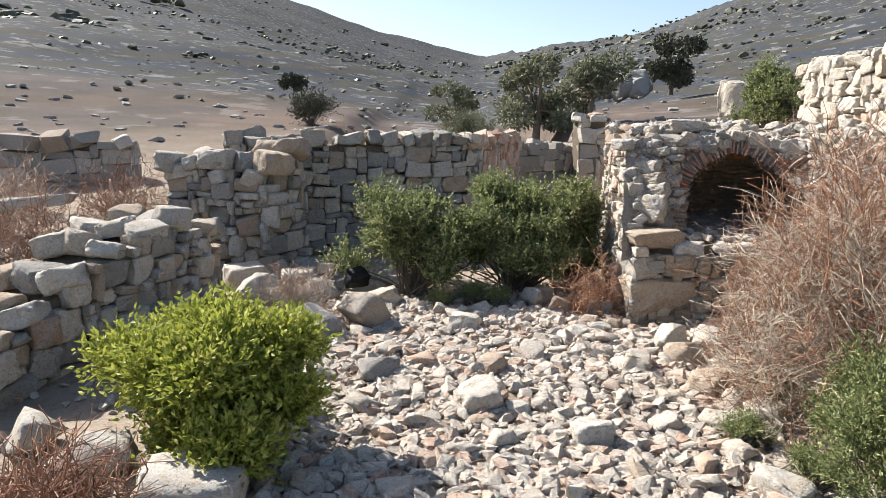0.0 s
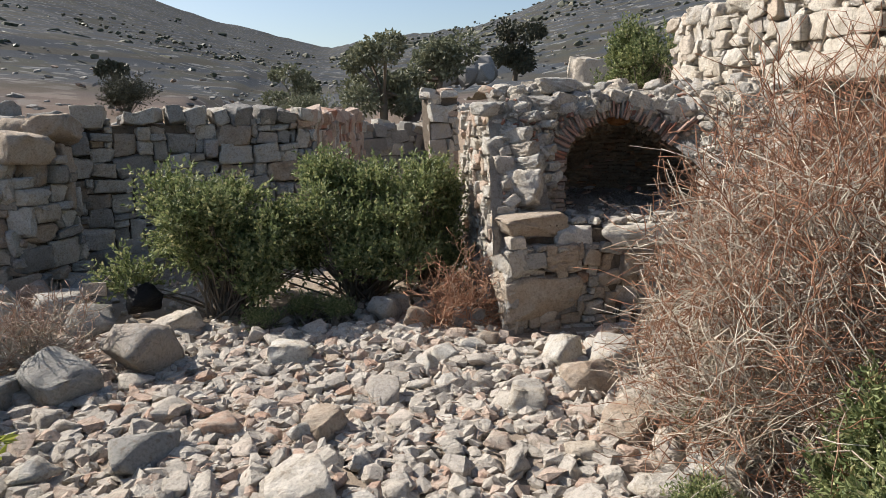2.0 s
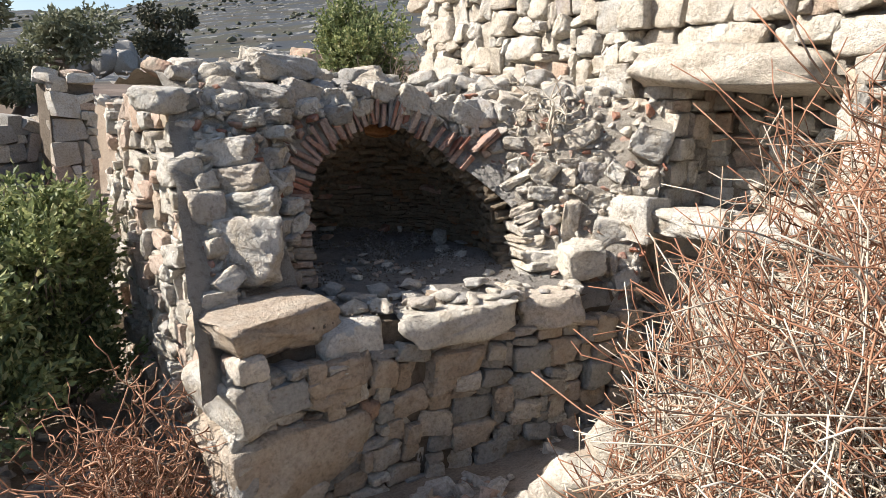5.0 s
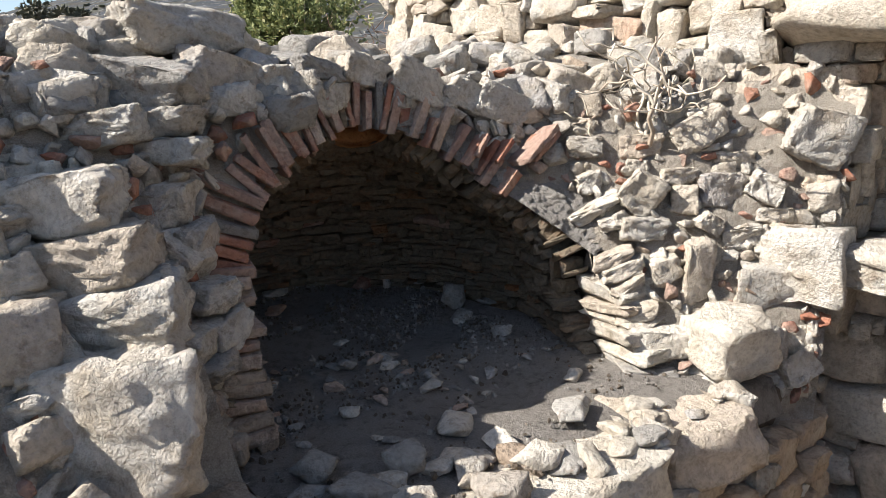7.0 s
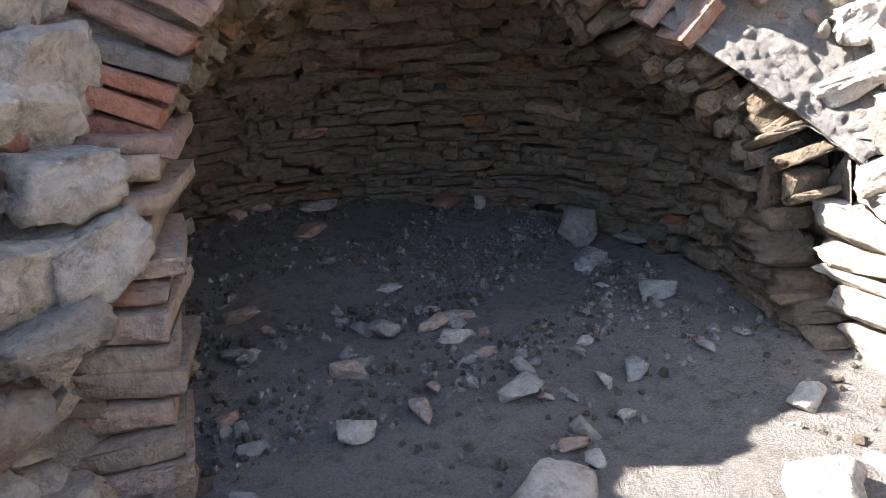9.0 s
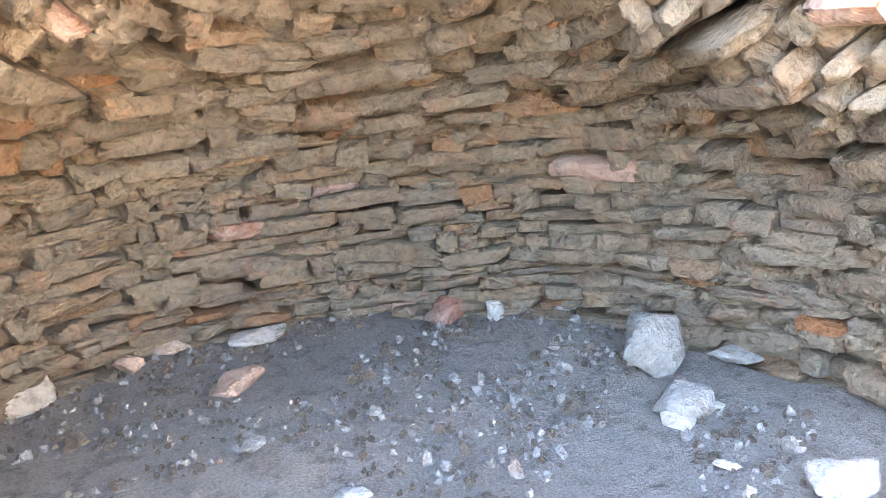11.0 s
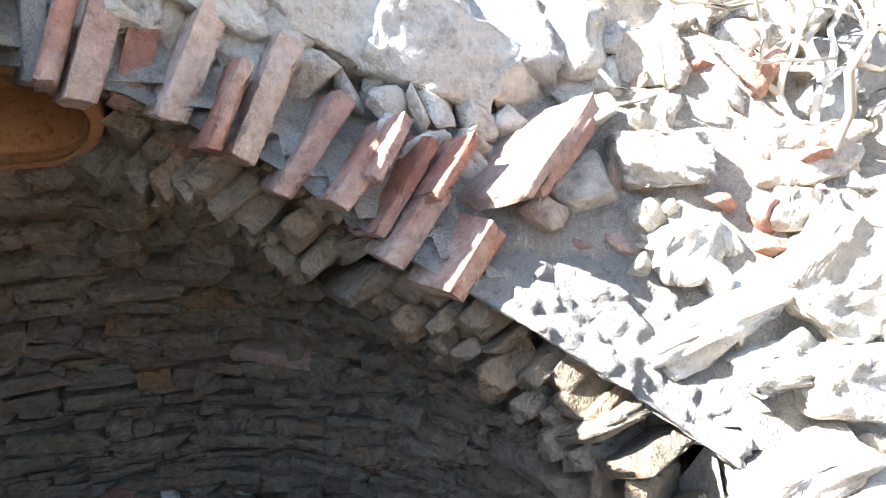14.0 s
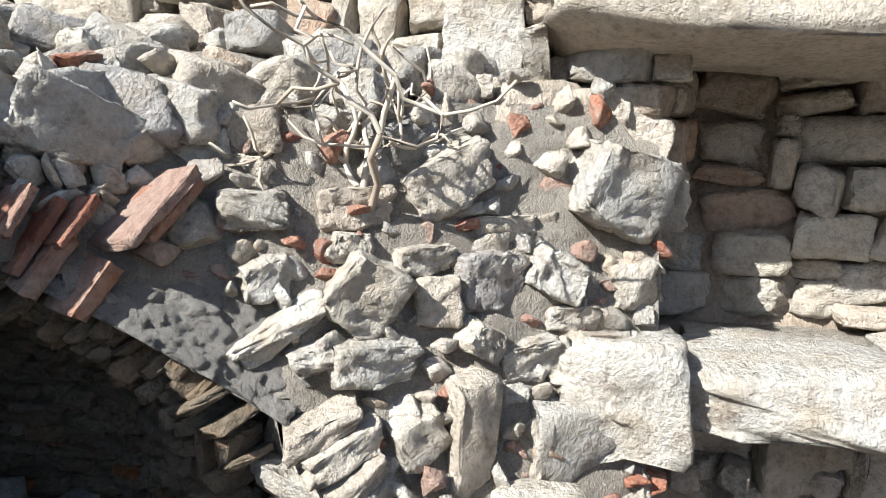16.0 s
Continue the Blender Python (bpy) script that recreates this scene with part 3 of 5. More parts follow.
def boulders():
    r = random.Random(8)
    for i in range(9):
        x, y = 11.5 + r.uniform(-2.2, 2.6), 42 + r.uniform(-2, 2)
        s = r.uniform(0.8, 2.0)
        ob = new("boulder", with_mat(r.choice(CHIP_FINE), M_grey))
        ob.matrix_basis = Matrix.Translation((x, y, gz(x, y) + 0.3 * s)) @ Euler((r.uniform(0, 0.5), r.uniform(0, 0.5), r.uniform(0, 6))).to_matrix().to_4x4() @ Matrix.Diagonal((s, s * 0.8, s, 1))
        tagged(ob, "large grey limestone boulder on the hillside", "boulder", "outcrop boulders")


boulders()

# ---------------------------------------------------------------- ruined walls
SIZES = [(2, 1), (3, 1), (2, 2), (3, 2), (4, 2), (3, 3), (2, 1), (1, 1), (4, 3), (1, 2)]
LONG = [(3, 1), (4, 1), (5, 2), (4, 2), (3, 2), (2, 1), (6, 2), (2, 2)]


def ruin_wall(name, label, line, z0, top, thick, seed, cell, sizes, meshes, mats, depth=0.16, core_mat=None, keep=None, most=300, cap=0.2, hmax=1.8, order=None, capmesh=None):
    """A dry rubble wall: earth core, faced with stones, capped with loose ones. The face looks to the right of the line."""
    wall = thing(name, label, "wall")
    wall["kind"] = "structure"
    at, L = poly([(*p, 0) for p in line])

    def surf(u, v):
        p = at(u)
        return p.x, p.y, z0 + v

    def inside(u, v, w, h):
        return z0 + v + h * 0.4 < top(u) and (keep is None or keep(u, z0 + v, w, h))

    cm = core("core", [tuple((at(u) + (at(min(L, u + .05)) - at(max(0, u - .05))).normalized().cross(Vector((0, 0, -1))) * 0.07).xy) for u in np.linspace(0, L, 14)], z0 - 0.2, lambda u: top(u) - cell * 1.2, thick - 0.1, core_mat or M_mortar_dark, wall)
    items = masonry(seed, surf, L, hmax, cell, sizes, depth, meshes, mats, inside)
    r = random.Random(seed + 1)
    u = 0.05
    while cap and u < L - 0.05:
        p = at(u)
        t = (at(min(L, u + 0.05)) - at(max(0, u - 0.05))).normalized()
        back = Vector((-t.y, t.x, 0))
        w = r.uniform(0.7, 1.5) * cap
        for k in range(max(1, round(thick / cap))):
            q = p + back * (0.08 + k * cap * 0.95)
            hh = cap * r.uniform(0.45, 0.95)
            items.append((r.choice(capmesh or meshes), frame_of((q.x, q.y, top(u) - cell * 1.2 + hh * 0.42), t, -back, (w * r.uniform(0.8, 1.05), cap * r.uniform(0.8, 1.3), hh), (r.uniform(-16, 16), r.uniform(-16, 16), r.uniform(-35, 35))), r.choice(mats)))
        u += w
    if order:
        items.sort(key=order)
    pieces("stone", items, wall, most)
    return wall


def jag(seed, base, amp, freq=1.6):
    return lambda u: base + amp * noise.noise((u * freq, seed, 0)) + amp * 0.5 * noise.noise((u * freq * 3, seed, 4))


# the long shaded wall, its returning end, the low wall and the post behind
ruin_wall("wall_long", "long grey rubble wall with a level top, in shade", [(-2.75, 8.85), (-1.2, 9.3), (0.55, 9.72)], -0.2, jag(1, 1.40, 0.06), 0.6, 11, 0.075, [(2, 1), (3, 1), (3, 2), (2, 2), (4, 2), (1, 1), (3, 3), (4, 3), (5, 3), (2, 1)], FINE, [M_grey, M_lime, M_lime, M_grey, M_lime, M_brown], 0.2, cap=0.26)
ruin_wall("wall_return", "reddish plastered rubble end of the long wall", [(0.56, 9.72), (1.05, 11.4), (1.5, 13.0)], -0.1, jag(2, 1.40, 0.04), 0.5, 12, 0.10, [(1, 2), (1, 3), (2, 2), (1, 1), (2, 1)], COARSE, [M_pink, M_pink, M_brick, M_lime], 0.12, M_mortar, cap=0.24)
ruin_wall("wall_low", "low tumbled grey wall between the ruins", [(1.5, 13.2), (2.1, 13.35), (2.95, 13.5)], 0.0, jag(3, 1.22, 0.10), 0.5, 13, 0.11, SIZES, COARSE, [M_grey, M_lime], 0.16, cap=0.25)
ruin_wall("wall_post", "tall narrow stub of rubble wall standing alone", [(2.62, 12.75), (3.12, 12.80)], -0.1, jag(4, 1.72, 0.05), 0.5, 14, 0.095, SIZES, COARSE, [M_lime, M_warm, M_pink], 0.18, cap=0.22, hmax=2.0)
ruin_wall("wall_far", "pale stone slabs along a far terrace wall", [(-9.6, 12.2), (-7.4, 12.8), (-5.9, 13.3)], 0.3, jag(5, 1.38, 0.08), 0.5, 15, 0.14, LONG, COARSE, [M_lime, M_grey], 0.2, cap=0.5)
# the ruined stub in front, to the side of the green bush
ruin_wall("wall_stub", "broken rubble wall stub with big tumbled stones on top", [(-3.15, 3.3), (-2.75, 4.4), (-2.35, 5.3), (-2.1, 6.05), (-2.2, 6.5)], -0.25, lambda u: float(np.interp(u, [0, 1.0, 1.6, 2.1, 2.8, 3.2, 3.6], [0.0, 0.3, 0.62, 0.8, 0.8, 0.55, 0.25])) + 0.07 * noise.noise((u * 5, 1, 1)), 0.8, 16, 0.072, SIZES, FINE + FINE_ROUND, [M_grey, M_lime, M_lime, M_brown], 0.22, cap=0.26, most=300, capmesh=FINE_ROUND)
# the stepped broken end of the long wall, toward the stub
ruin_wall("wall_broken", "collapsed stepped end of the long wall", [(-3.3, 8.1), (-2.6, 8.0), (-2.0, 7.9), (-1.7, 8.6)], -0.2, lambda u: float(np.interp(u, [0, 0.6, 1.2, 1.5, 2.1], [1.15, 1.2, 0.95, 1.15, 1.35])), 0.7, 17, 0.085, SIZES, FINE + FINE_ROUND, [M_grey, M_lime, M_lime, M_brown], 0.24, cap=0.34, capmesh=FINE_ROUND)

# the tall sunlit wall with the niche
WB = [(4.05, 7.75), (4.0, 7.45), (3.80, 5.65), (3.74, 4.7), (3.66, 3.6), (3.6, 2.6)]
_wbat, _wbL = poly([(*p, 0) for p in WB])
NICHE = (4.72, 5.5, 0.95, 1.42)      # from y to y, from z to z
wall_b_top = jag(6, 2.24, 0.05)


def outside_niche(u, z, w, h):
    y = _wbat(u).y
    return not (NICHE[0] - 0.05 < y < NICHE[1] + 0.02 and NICHE[2] - 0.14 < z < NICHE[3] + 0.2)


def solid(name, corners, material, parent):
    """A block from its eight corners: four below, four above, both the same way round."""
    f = [(3, 2, 1, 0), (4, 5, 6, 7)] + [(i, (i + 1) % 4, 4 + (i + 1) % 4, 4 + i) for i in range(4)]
    return obj_from(name, corners, f, material, parent)


def tall_wall():
    wall = thing("wall_tall", "tall sunlit rubble wall of cream limestone with a niche", "wall")
    wall["kind"] = "structure"
    back = 0.07

    def slab(y0, y1, z0, z1, inset=0.0, thick=0.75):
        ends = [(float(np.interp(y, [p[1] for p in reversed(WB)], [p[0] for p in reversed(WB)])), y) for y in (y1, y0)]
        (xa, ya), (xb, yb) = ends
        lo = [(xa + back + inset, ya, z0), (xb + back + inset, yb, z0), (xb + thick, yb, z0), (xa + thick, ya, z0)]
        return solid("core", lo + [(x, y, z1) for x, y, _ in lo], M_mortar, wall)

    slab(NICHE[1], 7.75, -0.3, 2.12)
    slab(2.6, NICHE[0], -0.3, 2.12)
    slab(NICHE[0], NICHE[1], -0.3, NICHE[2] - 0.06)
    slab(NICHE[0], NICHE[1], NICHE[3] + 0.12, 2.12)
    slab(NICHE[0], NICHE[1], NICHE[2] - 0.06, NICHE[3] + 0.12, 0.40)

    def surf(u, v):
        p = _wbat(u)
        return p.x, p.y, -0.2 + v

    mats = [M_warm, M_warm, M_lime]
    items = masonry(21, surf, _wbL, 2.5, 0.055, [(2, 1), (3, 2), (4, 2), (3, 3), (2, 2), (4, 3), (5, 2), (1, 1), (2, 3), (3, 1)], 0.16, FINE + FINE_ROUND, mats, lambda u, v, w, h: v - 0.2 + h * 0.4 < wall_b_top(u) and outside_niche(u, v - 0.2, w, h), rough=0.5, gap=1.12, flat=8)
    # inside of the niche: its back and its far cheek
    x0 = 4.15

    def backs(u, v):
        return x0 + 0.03 * math.sin(u * 9), NICHE[1] - u, NICHE[2] - 0.05 + v

    items += masonry(22, backs, NICHE[1] - NICHE[0], 0.6, 0.055, [(2, 1), (3, 2), (2, 2), (4, 2), (3, 1)], 0.14, FINE_ROUND, mats, rough=0.5)

    def cheek(u, v):
        return 3.80 + u, NICHE[1] - 0.02, NICHE[2] - 0.05 + v

    items += masonry(23, cheek, 0.42, 0.6, 0.06, [(2, 2), (3, 2), (4, 2), (2, 1)], 0.12, FINE, mats)

    def cheek2(u, v):
        return 4.2 - u, NICHE[0] + 0.02, NICHE[2] - 0.05 + v

    items += masonry(24, cheek2, 0.42, 0.6, 0.06, [(2, 2), (3, 2), (4, 2)], 0.12, FINE, mats)
    # the cap
    r = random.Random(77)
    u = 0.0
    while u < _wbL - 0.1:
        p, w = _wbat(u), r.uniform(0.15, 0.34)
        for k in range(3):
            hh = r.uniform(0.1, 0.2)
            items.append((r.choice(FINE_ROUND), frame_of((p.x + 0.08 + 0.22 * k, p.y, 2.1 + hh * 0.45), (0, -1, 0), (-1, 0, 0), (w, 0.26, hh), (r.uniform(-8, 8), r.uniform(-8, 8), r.uniform(-25, 25))), r.choice(mats)))
        u += w
    # nearest first: the stretch between the oven and the niche
    items.sort(key=lambda it: abs(it[1].translation.y - 5.7) + 0.3 * abs(it[1].translation.z - 1.3))
    pieces("stone", items, wall, 300)
    r = random.Random(78)
    for nm, at, size, tw, me in (("lintel", (3.88, 5.22, 1.585), (1.06, 0.46, 0.21), (4, -2, 2), FINE_ROUND[3]), ("lintel", (3.92, 4.55, 1.52), (0.5, 0.4, 0.2), (0, 2, -3), FINE[5]),
                                 ("niche_sill", (3.78, 5.26, 0.87), (0.40, 0.46, 0.16), (3, 1, -4), FINE[7]), ("niche_sill", (3.80, 4.92, 0.875), (0.36, 0.46, 0.15), (-3, 2, 5), FINE[12]), ("niche_sill", (3.66, 5.56, 0.86), (0.24, 0.28, 0.24), (4, 3, 8), FINE[9])):
        ob = new(nm, with_mat(me, M_warm if nm == "lintel" else M_lime))
        ob.parent = wall
        ob.matrix_basis = frame_of(at, (0, -1, 0), (-1, 0, 0), size, tw)


tall_wall()

# ---------------------------------------------------------------- the domed oven
BASE = [(1.70, 5.98), (2.22, 6.34), (2.65, 6.24), (3.02, 6.08), (3.20, 5.90), (3.32, 5.74), (3.46, 5.62), (3.58, 5.48)]
TOP = [(1.86, 6.56), (2.34, 6.60), (2.80, 6.56), (3.17, 6.44), (3.36, 6.30), (3.50, 6.06), (3.66, 5.80), (3.80, 5.50)]
_mid = [(Vector((*a, 0)) + Vector((*b, 0))) / 2 for a, b in zip(BASE, TOP)]
_run = [0.0]
for _p, _q in zip(_mid, _mid[1:]):
    _run.append(_run[-1] + (_q - _p).length)
FACE_L = _run[-1]


def face(u, z):
    """The leaning front of the oven above its ledge: metres along it, and height."""
    s = float(np.interp(u, _run, range(len(_run))))
    if u < 0:
        s = u / _run[1]
    i = min(max(int(math.floor(s)), 0), len(BASE) - 2)
    f = s - i
    b, t = (Vector(P[i]).lerp(Vector(P[i + 1]), f) for P in (BASE, TOP))
    p = b + (t - b) * ((z - 0.6) / 0.7)
    return p.x, p.y, z


# the mouth: upright jambs, a steep haunch on one side, a long sloping one on the other
ARCH = [(0.595, 0.95), (0.64, 1.06), (0.70, 1.15), (0.78, 1.20), (0.87, 1.245), (0.96, 1.28), (1.04, 1.285), (1.15, 1.26), (1.27, 1.20), (1.36, 1.125), (1.47, 1.04), (1.59, 0.935), (1.655, 0.87)]
U0, U1 = ARCH[0][0], ARCH[-1][0]
UC, UW = (U0 + U1) / 2, (U1 - U0) / 2
FLOOR = 0.58


def arch_z(u):
    return float(np.interp(u, *zip(*ARCH)))


def in_mouth(u, z, grow=0.0):
    return abs(u - UC) < UW + grow and z < (arch_z(UC + (u - UC) * UW / (UW + grow)) + grow)


_f0, _f1 = Vector(face(U0, 1.0)), Vector(face(U1, 1.0))
CHORD = (_f1 - _f0).normalized()
INWARD = Vector((-CHORD.y, CHORD.x, 0))
MOUTH = Vector(((_f0.x + _f1.x) / 2, (_f0.y + _f1.y) / 2, 0))


def deep(u, z, d):
    """A place d metres behind the mouth's front, straight in."""
    return Vector(face(u, z)) + INWARD * d


oven = thing("domed_oven", "ruined domed stone oven with an arched brick mouth", "oven")


def sheet(name, nu, nv, at, material, parent, keep=None, smooth_=True):
    vs = [at(i / nu, j / nv) for i in range(nu + 1) for j in range(nv + 1)]
    fs = [(i * (nv + 1) + j, (i + 1) * (nv + 1) + j, (i + 1) * (nv + 1) + j + 1, i * (nv + 1) + j + 1) for i in range(nu) for j in range(nv) if keep is None or keep((i + 0.5) / nu, (j + 0.5) / nv)]
    return obj_from(name, vs, fs, material, parent, smooth_)


def face_in(u, z, d):
    p, q = Vector(face(u, z)), Vector(face(u + 0.02, z))
    t = (q - p).normalized()
    return p + Vector((-t.y, t.x, 0)) * d


# stones of the front that stand out: metres along it, height, width, height, lean, how far they stand forward
COLUMN = [(0.115, 0.794, 0.36, 0.29, 0, 0.06), (0.19, 0.955, 0.33, 0.145, 8, 0.09), (0.145, 1.055, 0.285, 0.135, 7, 0.07), (0.115, 1.168, 0.28, 0.125, 5, 0.08), (0.388, 1.135, 0.10, 0.10, 0, 0.03),
          (0.436, 1.039, 0.085, 0.12, -10, 0.05), (0.496, 0.93, 0.12, 0.075, -5, 0.06), (0.521, 0.85, 0.125, 0.085, 10, 0.06), (0.375, 0.85, 0.11, 0.08, 0, 0.04), (0.257, 1.306, 0.16, 0.085, 10, 0.05), (0.39, 1.318, 0.18, 0.07, 2, 0.04), (0.395, 1.251, 0.20, 0.065, 0, 0.03)]
CROWN = [(0.325, 1.404, 0.31, 0.13, -8, 0.03), (0.611, 1.425, 0.27, 0.13, -15, 0.03), (0.566, 1.549, 0.32, 0.14, 0, -0.04), (0.751, 1.416, 0.10, 0.12, -70, 0.02), (0.88, 1.45, 0.15, 0.06, -12, 0.05), (1.034, 1.445, 0.15, 0.095, -12, 0.06),
         (1.203, 1.415, 0.19, 0.115, -28, 0.07), (1.381, 1.375, 0.16, 0.11, -24, 0.06), (1.505, 1.338, 0.20, 0.125, -18, 0.05), (1.60, 1.318, 0.10, 0.065, -10, 0.0), (1.679, 1.325, 0.075, 0.085, 40, 0.02), (1.76, 1.335, 0.095, 0.085, 0, 0.02)]
SHOULDER = [(1.722, 1.21, 0.115, 0.075, 5, 0.04), (1.846, 1.07, 0.135, 0.13, 55, 0.06), (1.819, 0.967, 0.15, 0.075, 0, 0.05), (2.03, 1.254, 0.18, 0.11, 32, 0.05), (1.881, 1.207, 0.14, 0.08, 8, 0.03), (1.844, 1.143, 0.085, 0.06, -6, 0.03), (1.953, 1.119, 0.115, 0.055, 5, 0.03),
            (2.058, 1.075, 0.14, 0.11, 4, 0.03), (2.176, 1.079, 0.11, 0.09, -25, 0.05), (2.302, 1.235, 0.17, 0.20, 70, 0.07), (1.696, 1.019, 0.17, 0.055, 34, 0.03), (1.723, 0.982, 0.07, 0.046, 22, 0.04), (2.009, 0.985, 0.085, 0.065, -30, 0.05), (2.103, 0.938, 0.12, 0.07, 6, 0.03)]
JAMB = [(2.281, 0.866, 0.11, 0.08, -28, 0.07), (2.168, 0.793, 0.20, 0.18, -5, 0.03), (1.704, 0.887, 0.13, 0.04, 24, 0.05), (1.714, 0.85, 0.145, 0.045, 20, 0.05), (1.717, 0.811, 0.12, 0.04, 24, 0.05), (1.851, 0.856, 0.10, 0.075, 25, 0.04), (1.948, 0.85, 0.085, 0.19, -8, 0.05),
        (2.106, 1.162, 0.13, 0.06, 0, 0.01), (2.317, 1.063, 0.10, 0.10, 0, 0.03), (1.699, 1.10, 0.085, 0.065, 12, 0.03), (1.73, 0.74, 0.13, 0.06, 10, 0.03), (1.76, 0.665, 0.17, 0.08, 0, 0.05), (2.24, 0.95, 0.13, 0.06, -4, 0.03), (2.19, 1.0, 0.1, 0.05, 0, 0.02)]
INFILL = [(0.303, 0.927, 0.13, 0.12, 0, 0.05), (0.299, 0.831, 0.11, 0.08, 10, 0.05), (0.304, 0.758, 0.09, 0.10, 60, 0.05), (0.381, 0.719, 0.09, 0.07, 40, 0.06), (0.371, 0.657, 0.08, 0.07, 0, 0.07), (0.469, 0.621, 0.08, 0.065, 0, 0.06), (0.408, 1.024, 0.11, 0.085, -40, 0.05), (0.34, 0.99, 0.075, 0.085, 0, 0.05), (0.432, 0.786, 0.12, 0.052, 8, 0.05)]
FACE_STONES = COLUMN + INFILL + CROWN + SHOULDER + JAMB


def arc_walk():
    """The curve of the arch by its own length: place and outward way, as (metres along, height)."""
    at, L = poly([(u, z, 0) for u, z in ARCH])

    def q(s):
        a, b = at(max(0.0, s - 0.05)), at(min(L, s + 0.05))
        t = (b - a).normalized()
        p = (at(max(0.0, s - 0.02)) + at(s) + at(min(L, s + 0.02))) / 3
        return p.x, p.y, Vector((-t.y, t.x))
    return q, L


def oven_front():
    def rough(i, j):
        u, z = -0.1 + i * (FACE_L + 0.1), 0.4 + j * 1.0
        p = face_in(u, z, 0.03 - 0.02 * float(np.clip((u - 1.6) / 0.2, 0, 1)) + 0.02 * noise.noise((u * 9, z * 9, 0)) + 0.012 * noise.noise((u * 31, z * 31, 2)))
        return p
    sheet("front_mortar", 110, 44, rough, M_mortar, oven, lambda i, j: not in_mouth(-0.1 + i * (FACE_L + 0.1), 0.4 + j, 0.03))
    mats = [M_lime, M_warm, M_warm, M_lime]

    def surf(u, v):
        return face(u, 0.5 + v)

    def keep(u, v, w, h):
        z = 0.5 + v
        if u > 0.12 and any(abs(u - q[0]) < (q[2] + w) * 0.42 and abs(z - q[1]) < (q[3] + h) * 0.42 for q in FACE_STONES):
            return False
        return not in_mouth(u, z, 0.15 + 0.3 * h) and z < 1.30 + 0.05 * noise.noise((u * 4, 0, 0))
    items = masonry(31, surf, FACE_L, 0.95, 0.04, [(2, 1), (3, 1), (4, 2), (3, 2), (2, 2), (4, 3), (1, 1), (3, 3), (5, 2)], 0.13, FINE + FINE_ROUND, mats, keep, rough=0.6, flat=13, gap=1.12)
    r = random.Random(32)
    # thin jamb stones on the sloping side of the mouth
    z = FLOOR - 0.02
    while z < 0.76:
        h = r.uniform(0.03, 0.065)
        p = deep(U1 + 0.08 + r.uniform(-0.02, 0.02), z + h / 2, 0.09)
        items.append((r.choice(FINE), frame_of(p, CHORD, Vector((CHORD.y, -CHORD.x, 0)), (r.uniform(0.13, 0.19), 0.24, h * 1.1), (r.uniform(-6, 6), r.uniform(-8, 8), r.uniform(-8, 8))), r.choice([M_warm, M_lime])))
        z += h
    pieces("stone", items, oven, 300)
    grit = masonry(33, surf, FACE_L, 0.95, 0.024, [(1, 1), (2, 1), (2, 2), (3, 2), (1, 2), (3, 1)], 0.055, CHIP_FINE, [M_lime, M_warm, M_lime, M_brick], lambda u, v, w, h: not in_mouth(u, 0.5 + v, 0.10) and random.Random(int(u * 5000 + v * 777)).random() < 0.75, rough=0.9, flat=25, gap=1.05)
    for k, mm in enumerate((M_lime, M_warm, M_brick)):
        joined("packing_rubble", [(a, b) for a, b, c in grit if c is mm], mm, oven)
    # the stones that stand out
    rs = random.Random(36)
    for group, mm, near in ((COLUMN, [M_lime], WORN), (INFILL, [M_lime, M_grey, M_brown], FINE_ROUND), (CROWN, [M_lime, M_lime, M_grey], HEAVY), (SHOULDER, [M_warm, M_lime], HEAVY), (JAMB, [M_warm, M_lime], FINE)):
        for u, z, w, h, lean, fwd in group:
            t = (Vector(face(u + 0.05, z)) - Vector(face(u - 0.05, z))).normalized()
            if u < 0.45:
                t = Vector((0.64, -0.77, 0))
            out = Vector((t.y, -t.x, 0))
            d = max(0.16, w * 0.7)
            ob = new("large_stone", with_mat(rs.choice(near), rs.choice(mm)))
            ob.parent = oven
            ob.matrix_basis = frame_of(Vector(face(u, z)) + out * (fwd - d * 0.5), t, out, (w * 1.06, d, h * 1.08), (rs.uniform(-5, 5), lean, rs.uniform(-8, 8)))
    # the ring of bricks and tiles round the mouth, bedded in grey mortar
    q, L = arc_walk()
    t = CHORD
    out = Vector((t.y, -t.x, 0))

    def bed(i, j):
        u, z, nrm = q(i * L)
        w = 0.012 + 0.165 * j
        right = float(np.clip((u - 1.38) / 0.15, 0, 1))
        a, b = u + nrm.x * w, z + nrm.y * w
        return deep(a, b, 0.045 - 0.025 * right + 0.016 * noise.noise((a * 22, b * 22, 1)) + 0.012 * noise.noise((a * 60, b * 60, 4)) + 0.006 * noise.noise((a * 150, b * 150, 5)) + 0.05 * max(0, j - 0.8))
    sheet("arch_mortar", 300, 36, bed, M_mortar_grey, oven)

    def soffit(i, j):
        u, z, nrm = q(i * L)
        right = float(np.clip((u - 1.38) / 0.15, 0, 1))
        w = 0.012 + 0.04 * j + (0.014 * noise.noise((u * 30, z * 30, j * 4)) + 0.006 * noise.noise((u * 90, z * 90, j * 9))) * min(1, j * 6)
        return deep(u + nrm.x * w, z + nrm.y * w, 0.045 - 0.03 * right + (0.11 - 0.03 * right) * j)
    sheet("arch_soffit", 300, 16, soffit, M_mortar_grey, oven)
    bricks, sdist = [], 0.0
